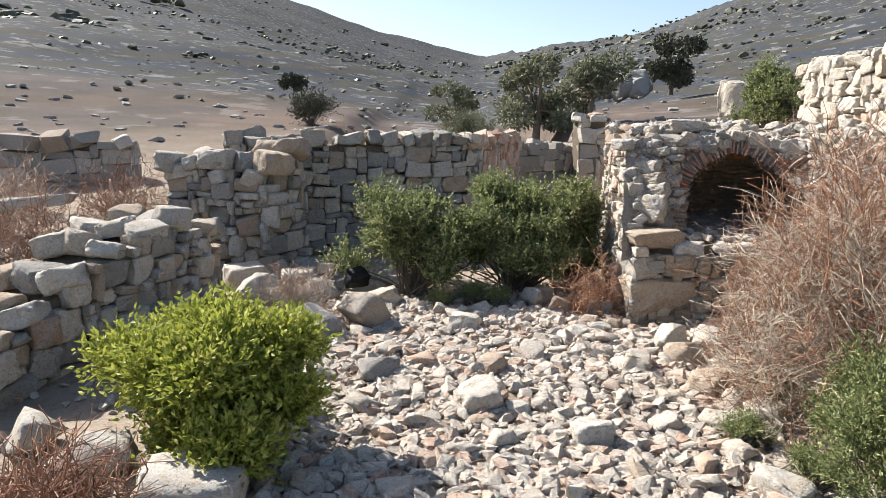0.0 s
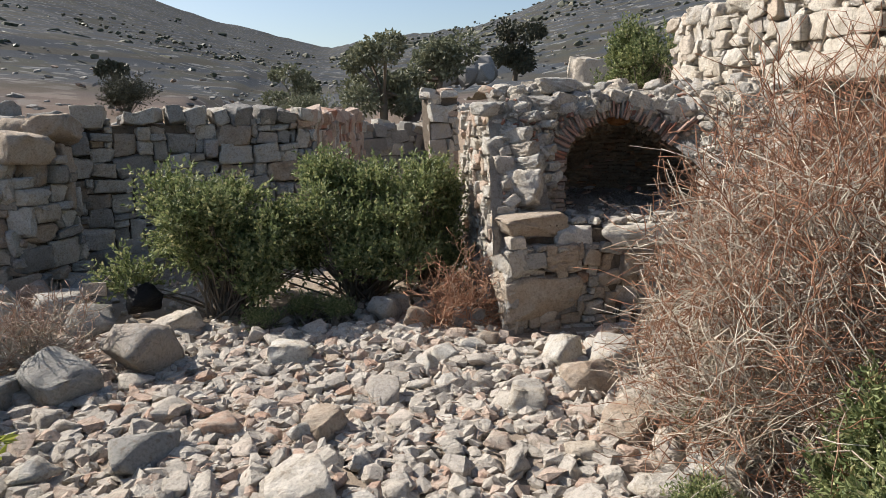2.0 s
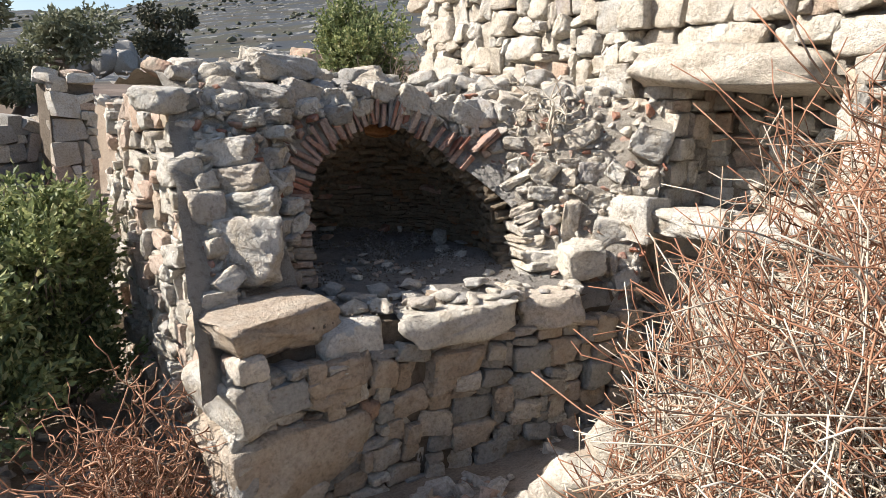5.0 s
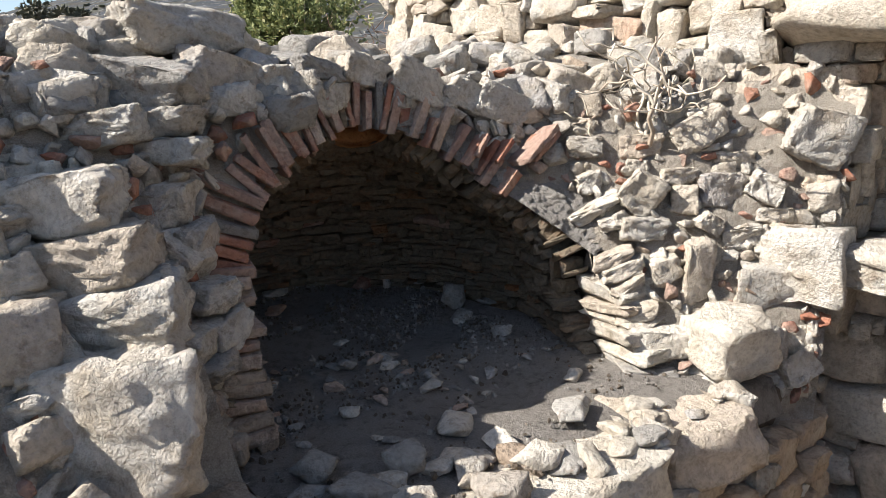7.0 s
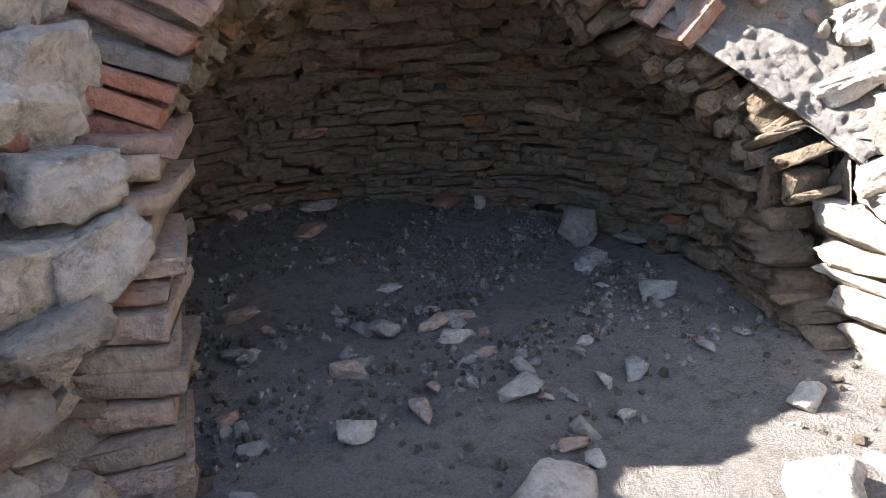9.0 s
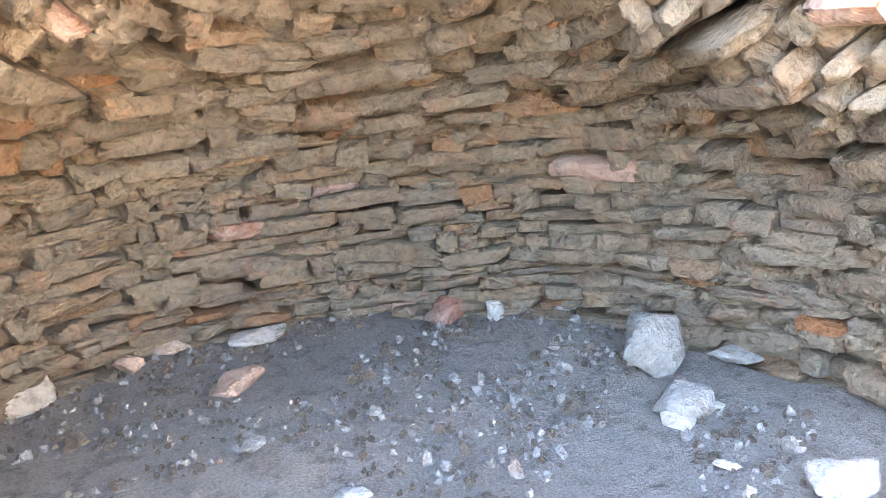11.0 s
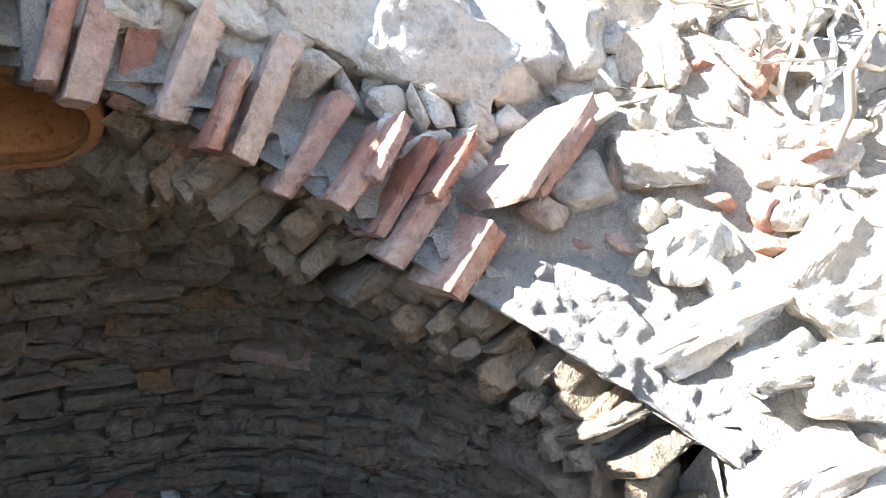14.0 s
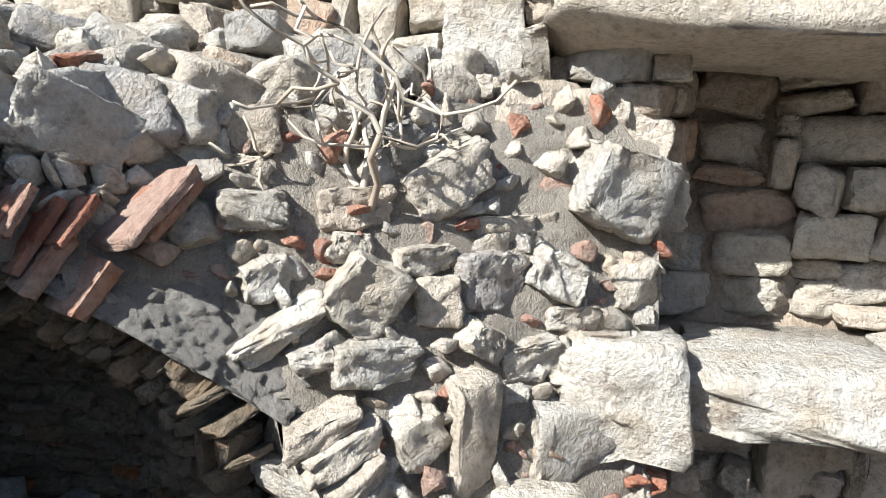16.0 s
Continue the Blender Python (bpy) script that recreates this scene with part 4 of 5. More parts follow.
    while sdist < L:
        u, z, nrm = q(sdist)
        thick = r.choice((0.016, 0.02, 0.024, 0.03))
        right = u > 1.40
        sdist += thick + (r.uniform(0.002, 0.012) if u < 1.15 else r.uniform(0.008, 0.03))
        if u > 1.54 or u > 1.46 and r.random() < 0.4:
            continue
        ln = r.uniform(0.09, 0.16) if u > 0.75 else r.uniform(0.12, 0.2)
        start = r.uniform(-0.012, 0.012)
        cu, cz = u + nrm.x * (ln * 0.5 + start), z + nrm.y * (ln * 0.5 + start)
        radial = (t * nrm.x + Vector((0, 0, 1)) * nrm.y).normalized()
        m = Matrix((radial.cross(out).normalized(), out, radial)).transposed().to_4x4()
        tw = Euler((radians(r.uniform(-6, 6)), radians(r.uniform(-7, 7)), radians(r.uniform(-9, 9)))).to_matrix().to_4x4()
        sunk = r.uniform(0.022, 0.045)
        mm = M_brick if r.random() < (0.88 if not right else 0.4) else r.choice((M_pink, M_mortar_grey, M_dome))
        bricks.append((r.choice(BRICKS), Matrix.Translation(deep(cu, cz, sunk)) @ m @ tw @ Matrix.Diagonal((thick, r.uniform(0.055, 0.08), ln, 1)), mm))
    # thin bricks of the upright jamb
    z = FLOOR
    while z < 0.97:
        h = r.uniform(0.018, 0.036)
        bricks.append((r.choice(BRICKS), frame_of(deep(U0 - 0.05 + r.uniform(-0.012, 0.018), z + h / 2, 0.09), t, out, (r.uniform(0.10, 0.15), 0.2, h), (r.uniform(-4, 4), r.uniform(-7, 3), r.uniform(-6, 6))), r.choice([M_brick, M_pink, M_brown, M_warm])))
        z += h + r.uniform(0.0, 0.006)
    # broken tiles that stick out of the shoulder
    for a, b, wide, thick in (((3.216, 6.30, 1.160), (3.352, 6.285, 1.272), 0.07, 0.02), ((3.26, 6.29, 1.165), (3.37, 6.275, 1.255), 0.05, 0.02), ((3.17, 6.36, 1.165), (3.235, 6.35, 1.235), 0.04, 0.014), ((3.12, 6.40, 1.185), (3.165, 6.39, 1.255), 0.04, 0.014)):
        a, b = Vector(a), Vector(b)
        radial = (b - a).normalized()
        x = radial.cross(out).normalized()
        m = Matrix((x, out, radial)).transposed().to_4x4()
        bricks.append((BRICKS[2], Matrix.Translation((a + b) / 2) @ m @ Matrix.Diagonal((thick, wide * 2, (b - a).length, 1)), M_brick))
    pieces("brick", bricks, oven, 300)


oven_front()

DOME_Z = [0.5, 0.6, 0.9, 1.01, 1.06, 1.145, 1.23, 1.275, 1.30]
DOME_R = [0.74, 0.74, 0.66, 0.555, 0.485, 0.35, 0.19, 0.10, 0.085]


def dome(a, s, grow=0.0):
    """The vault: angle and metres up its profile."""
    z = float(np.interp(s, _ds, DOME_Z))
    k = float(np.clip((z - 0.6) / 0.67, 0, 1))
    rad = float(np.interp(s, _ds, DOME_R)) + grow
    x, y = 2.80 + 0.11 * k + rad * math.sin(a), 6.60 + 0.15 * k + rad * math.cos(a)
    # towards the mouth the vault rises to the arch
    front = max(0.0, -(math.sin(a) * INWARD.x + math.cos(a) * INWARD.y)) ** 0.6
    u = UC + (Vector((x, y, 0)) - MOUTH).dot(CHORD)
    if front and abs(u - UC) < UW:
        z += front * max(0.0, arch_z(u) + 0.04 - z)
    return x, y, z + grow * k


_ds = [0.0]
for _i in range(len(DOME_Z) - 1):
    _ds.append(_ds[-1] + math.hypot(DOME_Z[_i + 1] - DOME_Z[_i], DOME_R[_i + 1] - DOME_R[_i]))


def behind_face(p, d):
    """True if the point lies behind the oven's front by d or more."""
    best, bu = 9.0, 0.0
    for u in np.linspace(0, FACE_L, 40):
        f = face(u, p[2])
        q = math.hypot(f[0] - p[0], f[1] - p[1])
        if q < best:
            best, bu = q, u
    f, g = Vector(face(bu, p[2])), Vector(face(bu + 0.02, p[2]))
    t = (g - f).normalized()
    return (Vector(p) - f).dot(Vector((-t.y, t.x, 0))) > d


def in_throat(p):
    """True if the point hangs in the passage between the mouth and the vault."""
    u = min(np.linspace(0, FACE_L, 60), key=lambda q: (face(q, p[2])[0] - p[0]) ** 2 + (face(q, p[2])[1] - p[1]) ** 2)
    return abs(u - UC) < UW + 0.03 and p[2] < arch_z(u) + 0.05 and not behind_face(p, 0.09)


def oven_vault():
    top = _ds[-2]

    def shell(i, j):
        return dome(i * 2 * math.pi, j * _ds[-1], 0.05 + 0.012 * noise.noise((i * 60, j * 20, 0)))
    sheet("vault_mortar", 90, 30, shell, M_mortar, oven, lambda i, j: not (dome(i * 2 * math.pi, j * _ds[-1])[2] > 1.18 and math.hypot(dome(i * 2 * math.pi, j * _ds[-1])[0] - 2.915, dome(i * 2 * math.pi, j * _ds[-1])[1] - 6.70) < 0.088) and behind_face(dome(i * 2 * math.pi, j * _ds[-1], 0.05), 0.05) and not in_throat(dome(i * 2 * math.pi, j * _ds[-1], 0.05)))
    r = random.Random(41)
    items = []
    s = 0.02
    while s < top - 0.02:
        h = r.uniform(0.014, 0.035)
        rad = dome(0, s)[1] - (6.60 + 0.15 * float(np.clip((dome(0, s)[2] - 0.6) / 0.67, 0, 1)))
        a = r.uniform(0, 0.2)
        end = a + 2 * math.pi
        while a < end - 0.04:
            w = min(r.choice((r.uniform(0.03, 0.08), r.uniform(0.06, 0.18))), rad * 0.45)
            if s > 0.4 and -(math.sin(a) * INWARD.x + math.cos(a) * INWARD.y) > 0.1:
                w *= 0.42
            da = w / max(rad, 0.05)
            am = a + da / 2
            p = Vector(dome(am, s + h / 2 + 0.014 * noise.noise((am * 4, s * 14, 0)) + 0.006 * noise.noise((am * 15, s * 30, 3))))
            a += da
            if not behind_face(p, 0.08 if p.z < 1.1 else 0.12) or in_throat(p) or (p.z > 1.15 and math.hypot(p.x - 2.915, p.y - 6.70) < 0.125):
                continue
            along = Vector(dome(am + 0.02, s)) - Vector(dome(am - 0.02, s))
            up = Vector(dome(am, s + h)) - Vector(dome(am, s))
            inn = up.cross(along).normalized()
            flatter = (Vector((inn.x, inn.y, inn.z * 0.55))).normalized()
            size = (w * 1.12, r.uniform(0.09, 0.13) if s < 0.4 else r.uniform(0.07, 0.09), h * r.uniform(1.12, 1.4))
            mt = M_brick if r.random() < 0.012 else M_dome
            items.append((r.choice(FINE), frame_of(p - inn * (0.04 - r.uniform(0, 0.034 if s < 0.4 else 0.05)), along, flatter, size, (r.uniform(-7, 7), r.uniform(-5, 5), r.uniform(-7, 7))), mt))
        s += h * 0.98
    # the cheek behind the upright jamb
    u = U0 - 0.05
    sheet("cheek_mortar", 14, 14, lambda i, j: deep(u - 0.02 * noise.noise((i * 9, j * 9, 1)), 0.45 + j * 0.85, 0.04 + 0.62 * i), M_mortar, oven)
    for d in (0.2, 0.28, 0.36):
        z = FLOOR - 0.03
        while z < 0.92:
            h = r.uniform(0.018, 0.038)
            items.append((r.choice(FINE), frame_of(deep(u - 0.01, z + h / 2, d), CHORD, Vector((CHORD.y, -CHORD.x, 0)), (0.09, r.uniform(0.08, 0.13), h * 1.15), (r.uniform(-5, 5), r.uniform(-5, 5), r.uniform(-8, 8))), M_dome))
            z += h
    # the throat: radial stones that carry the arch back to the vault
    for row, d in enumerate((0.08, 0.11, 0.14)):
        th = 0.1
        while th < math.pi - 0.1:
            u = UC - UW * math.cos(th)
            ln = r.uniform(0.035, 0.055)
            w = r.uniform(0.012, 0.03)
            slope = Vector((0.008, arch_z(u + 0.004) - arch_z(u - 0.004)))
            nrm = Vector((-slope.y, slope.x)).normalized()
            if u > 1.36:
                break
            cu, cz = u + nrm.x * ln * 0.5, arch_z(u) + 0.018 + nrm.y * ln * 0.45 + 0.008 * row + r.uniform(-0.006, 0.006)
            p = deep(cu, min(cz, 1.36), d)
            t = CHORD
            rad3 = (t * nrm.x + Vector((0, 0, 1)) * nrm.y).normalized()
            out = Vector((t.y, -t.x, 0))
            x = rad3.cross(out).normalized()
            m = Matrix((x, out, out.cross(x))).transposed().to_4x4()
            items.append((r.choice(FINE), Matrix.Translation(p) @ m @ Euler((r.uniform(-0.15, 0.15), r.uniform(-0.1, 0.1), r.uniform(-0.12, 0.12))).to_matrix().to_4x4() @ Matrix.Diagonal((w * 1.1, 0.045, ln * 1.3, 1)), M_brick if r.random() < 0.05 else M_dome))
            th += w / (UW * 1.05)
    items.sort(key=lambda it: -it[1].translation.y - 0.8 * it[1].translation.x)
    pieces("vault_stone", items, oven, 300)

    # the clay pot that closes the crown
    prof = [(0.084, -0.012), (0.098, -0.012), (0.098, 0.004), (0.084, 0.006), (0.078, 0.04), (0.084, 0.09), (0.075, 0.14), (0.04, 0.175), (0.0, 0.18)]
    tip = Matrix.Translation((2.915, 6.70, 1.268)) @ look((0, 0, 0), (-0.42, -0.62, -1.55)).to_3x3().to_4x4()

    def pot(i, j):
        q = j * (len(prof) - 1)
        k = min(int(q), len(prof) - 2)
        rr = prof[k][0] + (prof[k + 1][0] - prof[k][0]) * (q - k)
        z = prof[k][1] + (prof[k + 1][1] - prof[k][1]) * (q - k)
        a = i * 2 * math.pi
        rr *= 1 + 0.03 * noise.noise((math.cos(a), math.sin(a), z * 9))
        return tip @ Vector((rr * math.cos(a), rr * math.sin(a), z + 0.004 * noise.noise((i * 30, z * 30, 0))))
    p = sheet("clay_pot", 48, 28, pot, M_pot, oven)
    tagged(p, label="terracotta pot set mouth-down in the crown")


oven_vault()


def ledge_height(x, y):
    return 0.575 + 0.02 * noise.noise((x * 4, y * 4, 1)) + 0.008 * noise.noise((x * 17, y * 17, 2)) + 0.13 * max(0, y - 6.7) + 0.05 * max(0, x - 3.0)


def oven_body():
    front = [(1.62, 5.76), (2.05, 5.90), (2.45, 5.74), (2.95, 5.58), (3.60, 5.42)]

    def floor(i, j):
        x = 1.86 + i * 1.58
        y0 = float(np.interp(x, *zip(*front))) + 0.07
        y = y0 + j * (7.5 - y0)
        return x, y, ledge_height(x, y) - (0.1 if j < 0.01 else 0.0) - 0.02 * max(0.0, 1 - j * 8)
    tagged(sheet("oven_floor", 60, 50, floor, M_dust, oven), label="dusty earth floor strewn with crumbs of stone")
    # loose earth over the crown, reaching from the front edge to the bank behind

    def crown(i, j):
        u = -0.05 + i * (FACE_L + 0.05)
        p = face_in(u, 1.34, 0.04)
        q = Vector((1.9 + i * 2.15, 7.85, 1.36))
        v = p.lerp(q, j)
        v.z = 1.33 + 0.24 * math.sin(min(1, j * 2.2) * math.pi / 2) * (1 - 0.4 * j) + 0.03 * noise.noise((v.x * 6, v.y * 6, 0))
        return v
    sheet("crown_earth", 70, 40, crown, M_mortar, oven)
    # the side wall's heart
    core("side_core", [(2.0, 7.78), (1.87, 6.6), (1.82, 6.1)], -0.3, lambda u: float(np.interp(u, [0, 1.15, 1.7], [1.32, 1.3, 0.5])), 0.28, M_mortar, oven)
    lo = [(1.80, 5.90, -0.3), (3.62, 5.52, -0.3), (3.62, 7.2, -0.3), (1.86, 7.2, -0.3)]
    solid("base_core", lo + [(x, y, 0.535) for x, y, _ in lo], M_mortar_dark, oven)
    lo = [(1.98, 7.55, -0.3), (3.2, 7.55, -0.3), (3.2, 7.80, -0.3), (1.98, 7.80, -0.3)]
    solid("back_core", lo + [(x, y, 1.30) for x, y, _ in lo], M_mortar, oven)
    side_at, side_L = poly([(1.88, 7.78, 0), (1.76, 6.6, 0), (1.66, 5.78, 0)])

    def side(u, v):
        p = side_at(u)
        return p.x, p.y, -0.2 + v

    def keep(u, v, w, h):
        z, y = -0.2 + v, side_at(u).y
        return y > 5.8 + (0.17 if z > 0.52 else 0) + max(0, z - 0.55) * 0.8 and z < 1.36 + 0.04 * noise.noise((u * 3, 1, 1))
    items = masonry(51, side, side_L, 1.7, 0.045, [(2, 1), (3, 1), (3, 2), (2, 2), (4, 2), (1, 1), (2, 3), (4, 3)], 0.15, FINE + FINE_ROUND, [M_lime, M_warm, M_lime, M_pink], keep, rough=0.5, flat=6)
    # small stones of the ledge's front
    fr_at, fr_L = poly([(*p, 0) for p in [(1.64, 5.79), (2.45, 5.76), (2.95, 5.60), (3.60, 5.44)]])

    def fr(u, v):
        p = fr_at(u)
        return p.x, p.y, -0.2 + v
    items += masonry(52, fr, fr_L, 0.66, 0.04, [(2, 1), (3, 1), (3, 2), (4, 2), (2, 2), (4, 3), (5, 3)], 0.13, FINE, [M_grey, M_brown, M_lime], lambda u, v, w, h: True, rough=0.4, flat=5)
    pieces("wall_stone", items, oven, 300)
    # the large stones that can be told apart: centre, size, turn about z, material, mesh
    big = [((1.93, 5.94, 0.06), (0.64, 0.42, 0.37), 0, M_brown, FINE[0]), ((1.75, 5.94, 0.345), (0.30, 0.42, 0.215), 2, M_lime, FINE[1]), ((2.04, 5.90, 0.335), (0.32, 0.34, 0.175), -3, M_brown, FINE_ROUND[2]),
           ((1.88, 5.95, 0.565), (0.54, 0.38, 0.19), 6, M_brown, FINE[4]), ((2.16, 5.92, 0.49), (0.30, 0.32, 0.14), -6, M_lime, FINE[6]), ((2.66, 5.80, 0.50), (0.62, 0.36, 0.15), -16, M_warm, FINE[8]),
           ((3.08, 5.70, 0.50), (0.34, 0.34, 0.16), -18, M_warm, FINE[10]), ((2.10, 5.86, 0.405), (0.2, 0.25, 0.06), 0, M_lime, FINE[12]), ((2.62, 5.80, 0.30), (0.30, 0.28, 0.19), -12, M_brown, FINE[11]),
           ((2.08, 7.02, 1.50), (0.27, 0.24, 0.12), 12, M_grey, FINE[19]), ((1.74, 6.62, 1.38), (0.2, 0.2, 0.11), 30, M_lime, FINE_ROUND[5]), ((3.36, 5.66, 0.68), (0.24, 0.24, 0.18), -40, M_warm, FINE_ROUND[7])]
    for pos, size, turn, material, me in big:
        ob = new("large_stone", with_mat(me, material))
        ob.parent = oven
        ob.matrix_basis = Matrix.Translation(pos) @ Euler((radians(3), radians(-2), radians(turn))).to_matrix().to_4x4() @ Matrix.Diagonal((*size, 1))
    # stones along the crown
    r = random.Random(55)
    items = []
    for k in range(150):
        i, j = r.uniform(0.02, 1), abs(r.gauss(0, 0.22)) if k > 40 else r.uniform(0, 0.06)
        if j > 1:
            continue
        u = i * FACE_L
        if u > U1 + 0.45 and j < 0.2:
            j += 0.05
        s = r.uniform(0.07, 0.17)
        p = Vector(crown(i, min(j, 1)))
        items.append((r.choice(FINE_ROUND), Matrix.Translation(p + Vector((0, 0, s * 0.15))) @ Euler((r.uniform(-0.4, 0.4), r.uniform(-0.4, 0.4), r.uniform(0, 6))).to_matrix().to_4x4() @ Matrix.Diagonal((s * 1.25, s, s * 0.7, 1)), r.choice([M_lime, M_warm, M_lime, M_grey])))
    pieces("cap_stone", items, oven, 300)


oven_body()

# ---------------------------------------------------------------- plants
dry_bush("dry_bush", (2.68, 3.74, gz(2.68, 3.74)), 1.22, 2.0, 250, 61, "large leafless shrub with pale stems and red-brown tips", levels=6, forks=2, thick=0.0066)
dry_bush("dry_bush", (3.0, 3.15, gz(3.0, 3.15)), 1.0, 2.6, 130, 62, "tall leafless shrub with red-brown tips by the wall", levels=6, forks=2, thick=0.0066)
leafy_bush("green_bush", (2.12, 2.75, gz(2.12, 2.75)), (0.52, 0.5, 0.66), 3000, 63, "olive-green shrub at the foot of the dry bush", M_leaf_dark, 0.028)
leafy_bush("green_bush", (-1.27, 3.40, gz(-1.27, 3.40)), (0.48, 0.47, 0.68), 5600, 64, "bright yellow-green evergreen bush among the rubble", M_leaf_bright, 0.04, wide=0.26, lumps=30)
leafy_bush("green_bush", (-0.32, 7.0, gz(-0.32, 7)), (0.66, 0.5, 1.0), 2300, 65, "grey-green evergreen bush before the shaded wall", M_leaf_dark, 0.04, wide=0.3, lumps=30)
leafy_bush("green_bush", (0.78, 7.1, gz(0.78, 7.1)), (0.74, 0.55, 1.2), 2100, 66, "dense grey-green evergreen bush beside the oven", M_leaf_dark, 0.04, wide=0.3, lumps=30)
leafy_bush("green_bush", (1.42, 7.5, gz(1.42, 7.5)), (0.42, 0.4, 1.05), 1500, 67, "yellowish-green bush against the oven's side wall", M_leaf_dark, 0.04, wide=0.3, lumps=30)
dry_bush("dry_bush", (1.38, 6.12, gz(1.38, 6.12)), 0.42, 0.78, 40, 68, "small red-brown leafless shrub at the oven's corner", M_twig_red, M_twig_russet, levels=4, forks=2, thick=0.008, tilt=0.7)
dry_bush("dry_bush", (-1.36, 5.85, gz(-1.36, 5.85) + 0.14), 0.5, 0.55, 60, 69, "low pale rosy dry shrub on the rubble", M_twig_rose, None, levels=3, forks=2, thick=0.006)
dry_bush("dry_bush", (-1.66, 2.35, gz(-1.66, 2.35)), 0.66, 0.66, 170, 70, "low dense dry shrub with reddish upright twigs", M_twig_red, M_twig_rose, levels=3, forks=2, thick=0.006, tilt=0.8)
dry_bush("dry_bush", (1.35, 8.4, gz(1.35, 8.4)), 0.5, 1.05, 40, 71, "red-brown dry shrub behind the green bushes", levels=3, forks=2, thick=0.007)
dry_bush("dry_bush", (2.2, 12.2, gz(2.2, 12.2)), 0.6, 0.8, 30, 72, "rust-coloured dry shrub by the low wall", levels=2, forks=3, thick=0.01)
for _i, (_x, _y, _s, _h) in enumerate([(-3.9, 6.2, 0.8, 0.75), (-4.9, 7.6, 1.0, 0.9), (-3.7, 7.9, 0.7, 0.8), (-5.9, 9.2, 1.1, 0.95), (-4.6, 9.6, 0.9, 0.95), (-3.6, 9.4, 0.7, 0.9), (-4.4, 5.0, 0.8, 0.7), (-6.6, 7.6, 1.1, 0.9)]):
    dry_bush("dry_bush", (_x, _y, gz(_x, _y)), _s, _h, 46, 80 + _i, "brown dry shrub in the overgrown ruin", M_twig_rose if _i % 2 else M_twig_red, M_twig_rose, levels=3, forks=2, thick=0.008, group="dry shrubs in the overgrown ruin")
dry_bush("dry_twig", (3.50, 6.00, 1.25), 0.26, 0.42, 4, 91, "small bare grey shrub rooted on the oven's shoulder", M_twig_pale, M_twig_pale, levels=3, forks=2, thick=0.008, tilt=0.6, lift=0.2)
leafy_bush("bush", (4.35, 9.0, gz(4.35, 9.0)), (0.38, 0.38, 0.85), 900, 92, "green shrub on the bank behind the oven", M_leaf_dark, 0.04, wide=0.3, lumps=30)
dry_bush("dry_bush", (4.55, 8.35, gz(4.55, 8.35)), 0.45, 0.95, 40, 93, "dry straw-coloured shrub on the bank behind the oven", M_twig_rose, None, levels=3, forks=2, thick=0.007)
dry_bush("dry_bush", (5.3, 10.4, gz(5.3, 10.4)), 0.7, 1.0, 40, 94, "dry straw-coloured shrub on the bank behind the oven", M_twig_rose, None, levels=3, forks=2, thick=0.008)

# ---------------------------------------------------------------- loose stones


def loose(name, pos, size, turn, material, me, label, group, tilt=(0, 0), category="stone"):
    ob = new(name, with_mat(me, material))
    ob.matrix_basis = Matrix.Translation(pos) @ Euler((radians(tilt[0]), radians(tilt[1]), radians(turn))).to_matrix().to_4x4() @ Matrix.Diagonal((*size, 1))
    return tagged(ob, label, category, group)


# the big fallen blocks
for _i, (_x, _y, _w, _mm) in enumerate([(-0.72, 5.78, 0.55, M_grey), (0.31, 4.58, 0.25, M_brown), (1.79, 5.14, 0.36, M_lime), (2.05, 5.02, 0.44, M_lime), (1.76, 4.74, 0.33, M_brown), (1.87, 3.72, 0.28, M_lime), (1.36, 4.6, 0.26, M_lime), (0.17, 5.66, 0.28, M_lime), (1.1, 5.42, 0.2, M_lime),
                                   (0.96, 6.52, 0.3, M_brown), (-1.1, 5.45, 0.42, M_grey), (-0.5, 4.52, 0.35, M_grey), (-1.45, 5.35, 0.4, M_grey), (1.56, 2.9, 0.28, M_lime), (1.72, 4.2, 0.29, M_brown), (-0.54, 3.95, 0.22, M_lime), (0.19, 3.97, 0.3, M_lime), (0.79, 3.48, 0.24, M_lime), (0.87, 6.36, 0.33, M_grey), (1.08, 6.1, 0.33, M_grey),
                                   (1.44, 6.03, 0.25, M_grey), (1.55, 6.32, 0.2, M_brown), (1.32, 5.52, 0.19, M_lime), (-1.75, 5.1, 0.42, M_grey), (-2.05, 4.6, 0.45, M_grey), (-1.9, 6.7, 0.5, M_lime), (-1.55, 7.1, 0.42, M_lime), (-1.8, 7.4, 0.45, M_grey), (-1.25, 6.7, 0.4, M_grey), (-2.3, 3.5, 0.42, M_lime), (-1.75, 3.1, 0.5, M_lime),
                                   (-1.15, 2.75, 0.5, M_lime), (-0.62, 6.5, 0.35, M_lime), (3.3, 4.9, 0.4, M_warm), (3.0, 5.2, 0.3, M_warm), (3.4, 5.15, 0.25, M_warm), (2.7, 5.1, 0.28, M_warm), (-2.15, 7.3, 0.5, M_lime), (-1.6, 8.0, 0.4, M_grey)]):
    _r = random.Random(500 + _i)
    _h = _w * _r.uniform(0.5, 0.72)
    loose("fallen_block", (_x, _y, gz(_x, _y) + _h * 0.34), (_w, _w * _r.uniform(0.65, 0.9), _h), _r.uniform(0, 180), _mm, _r.choice(CHIP_FINE + FINE_ROUND), "large fallen limestone block lying on the rubble" if _mm is not M_brown else "large rust-brown fallen block lying on the rubble", "fallen blocks", (_r.uniform(-14, 14), _r.uniform(-14, 14)))

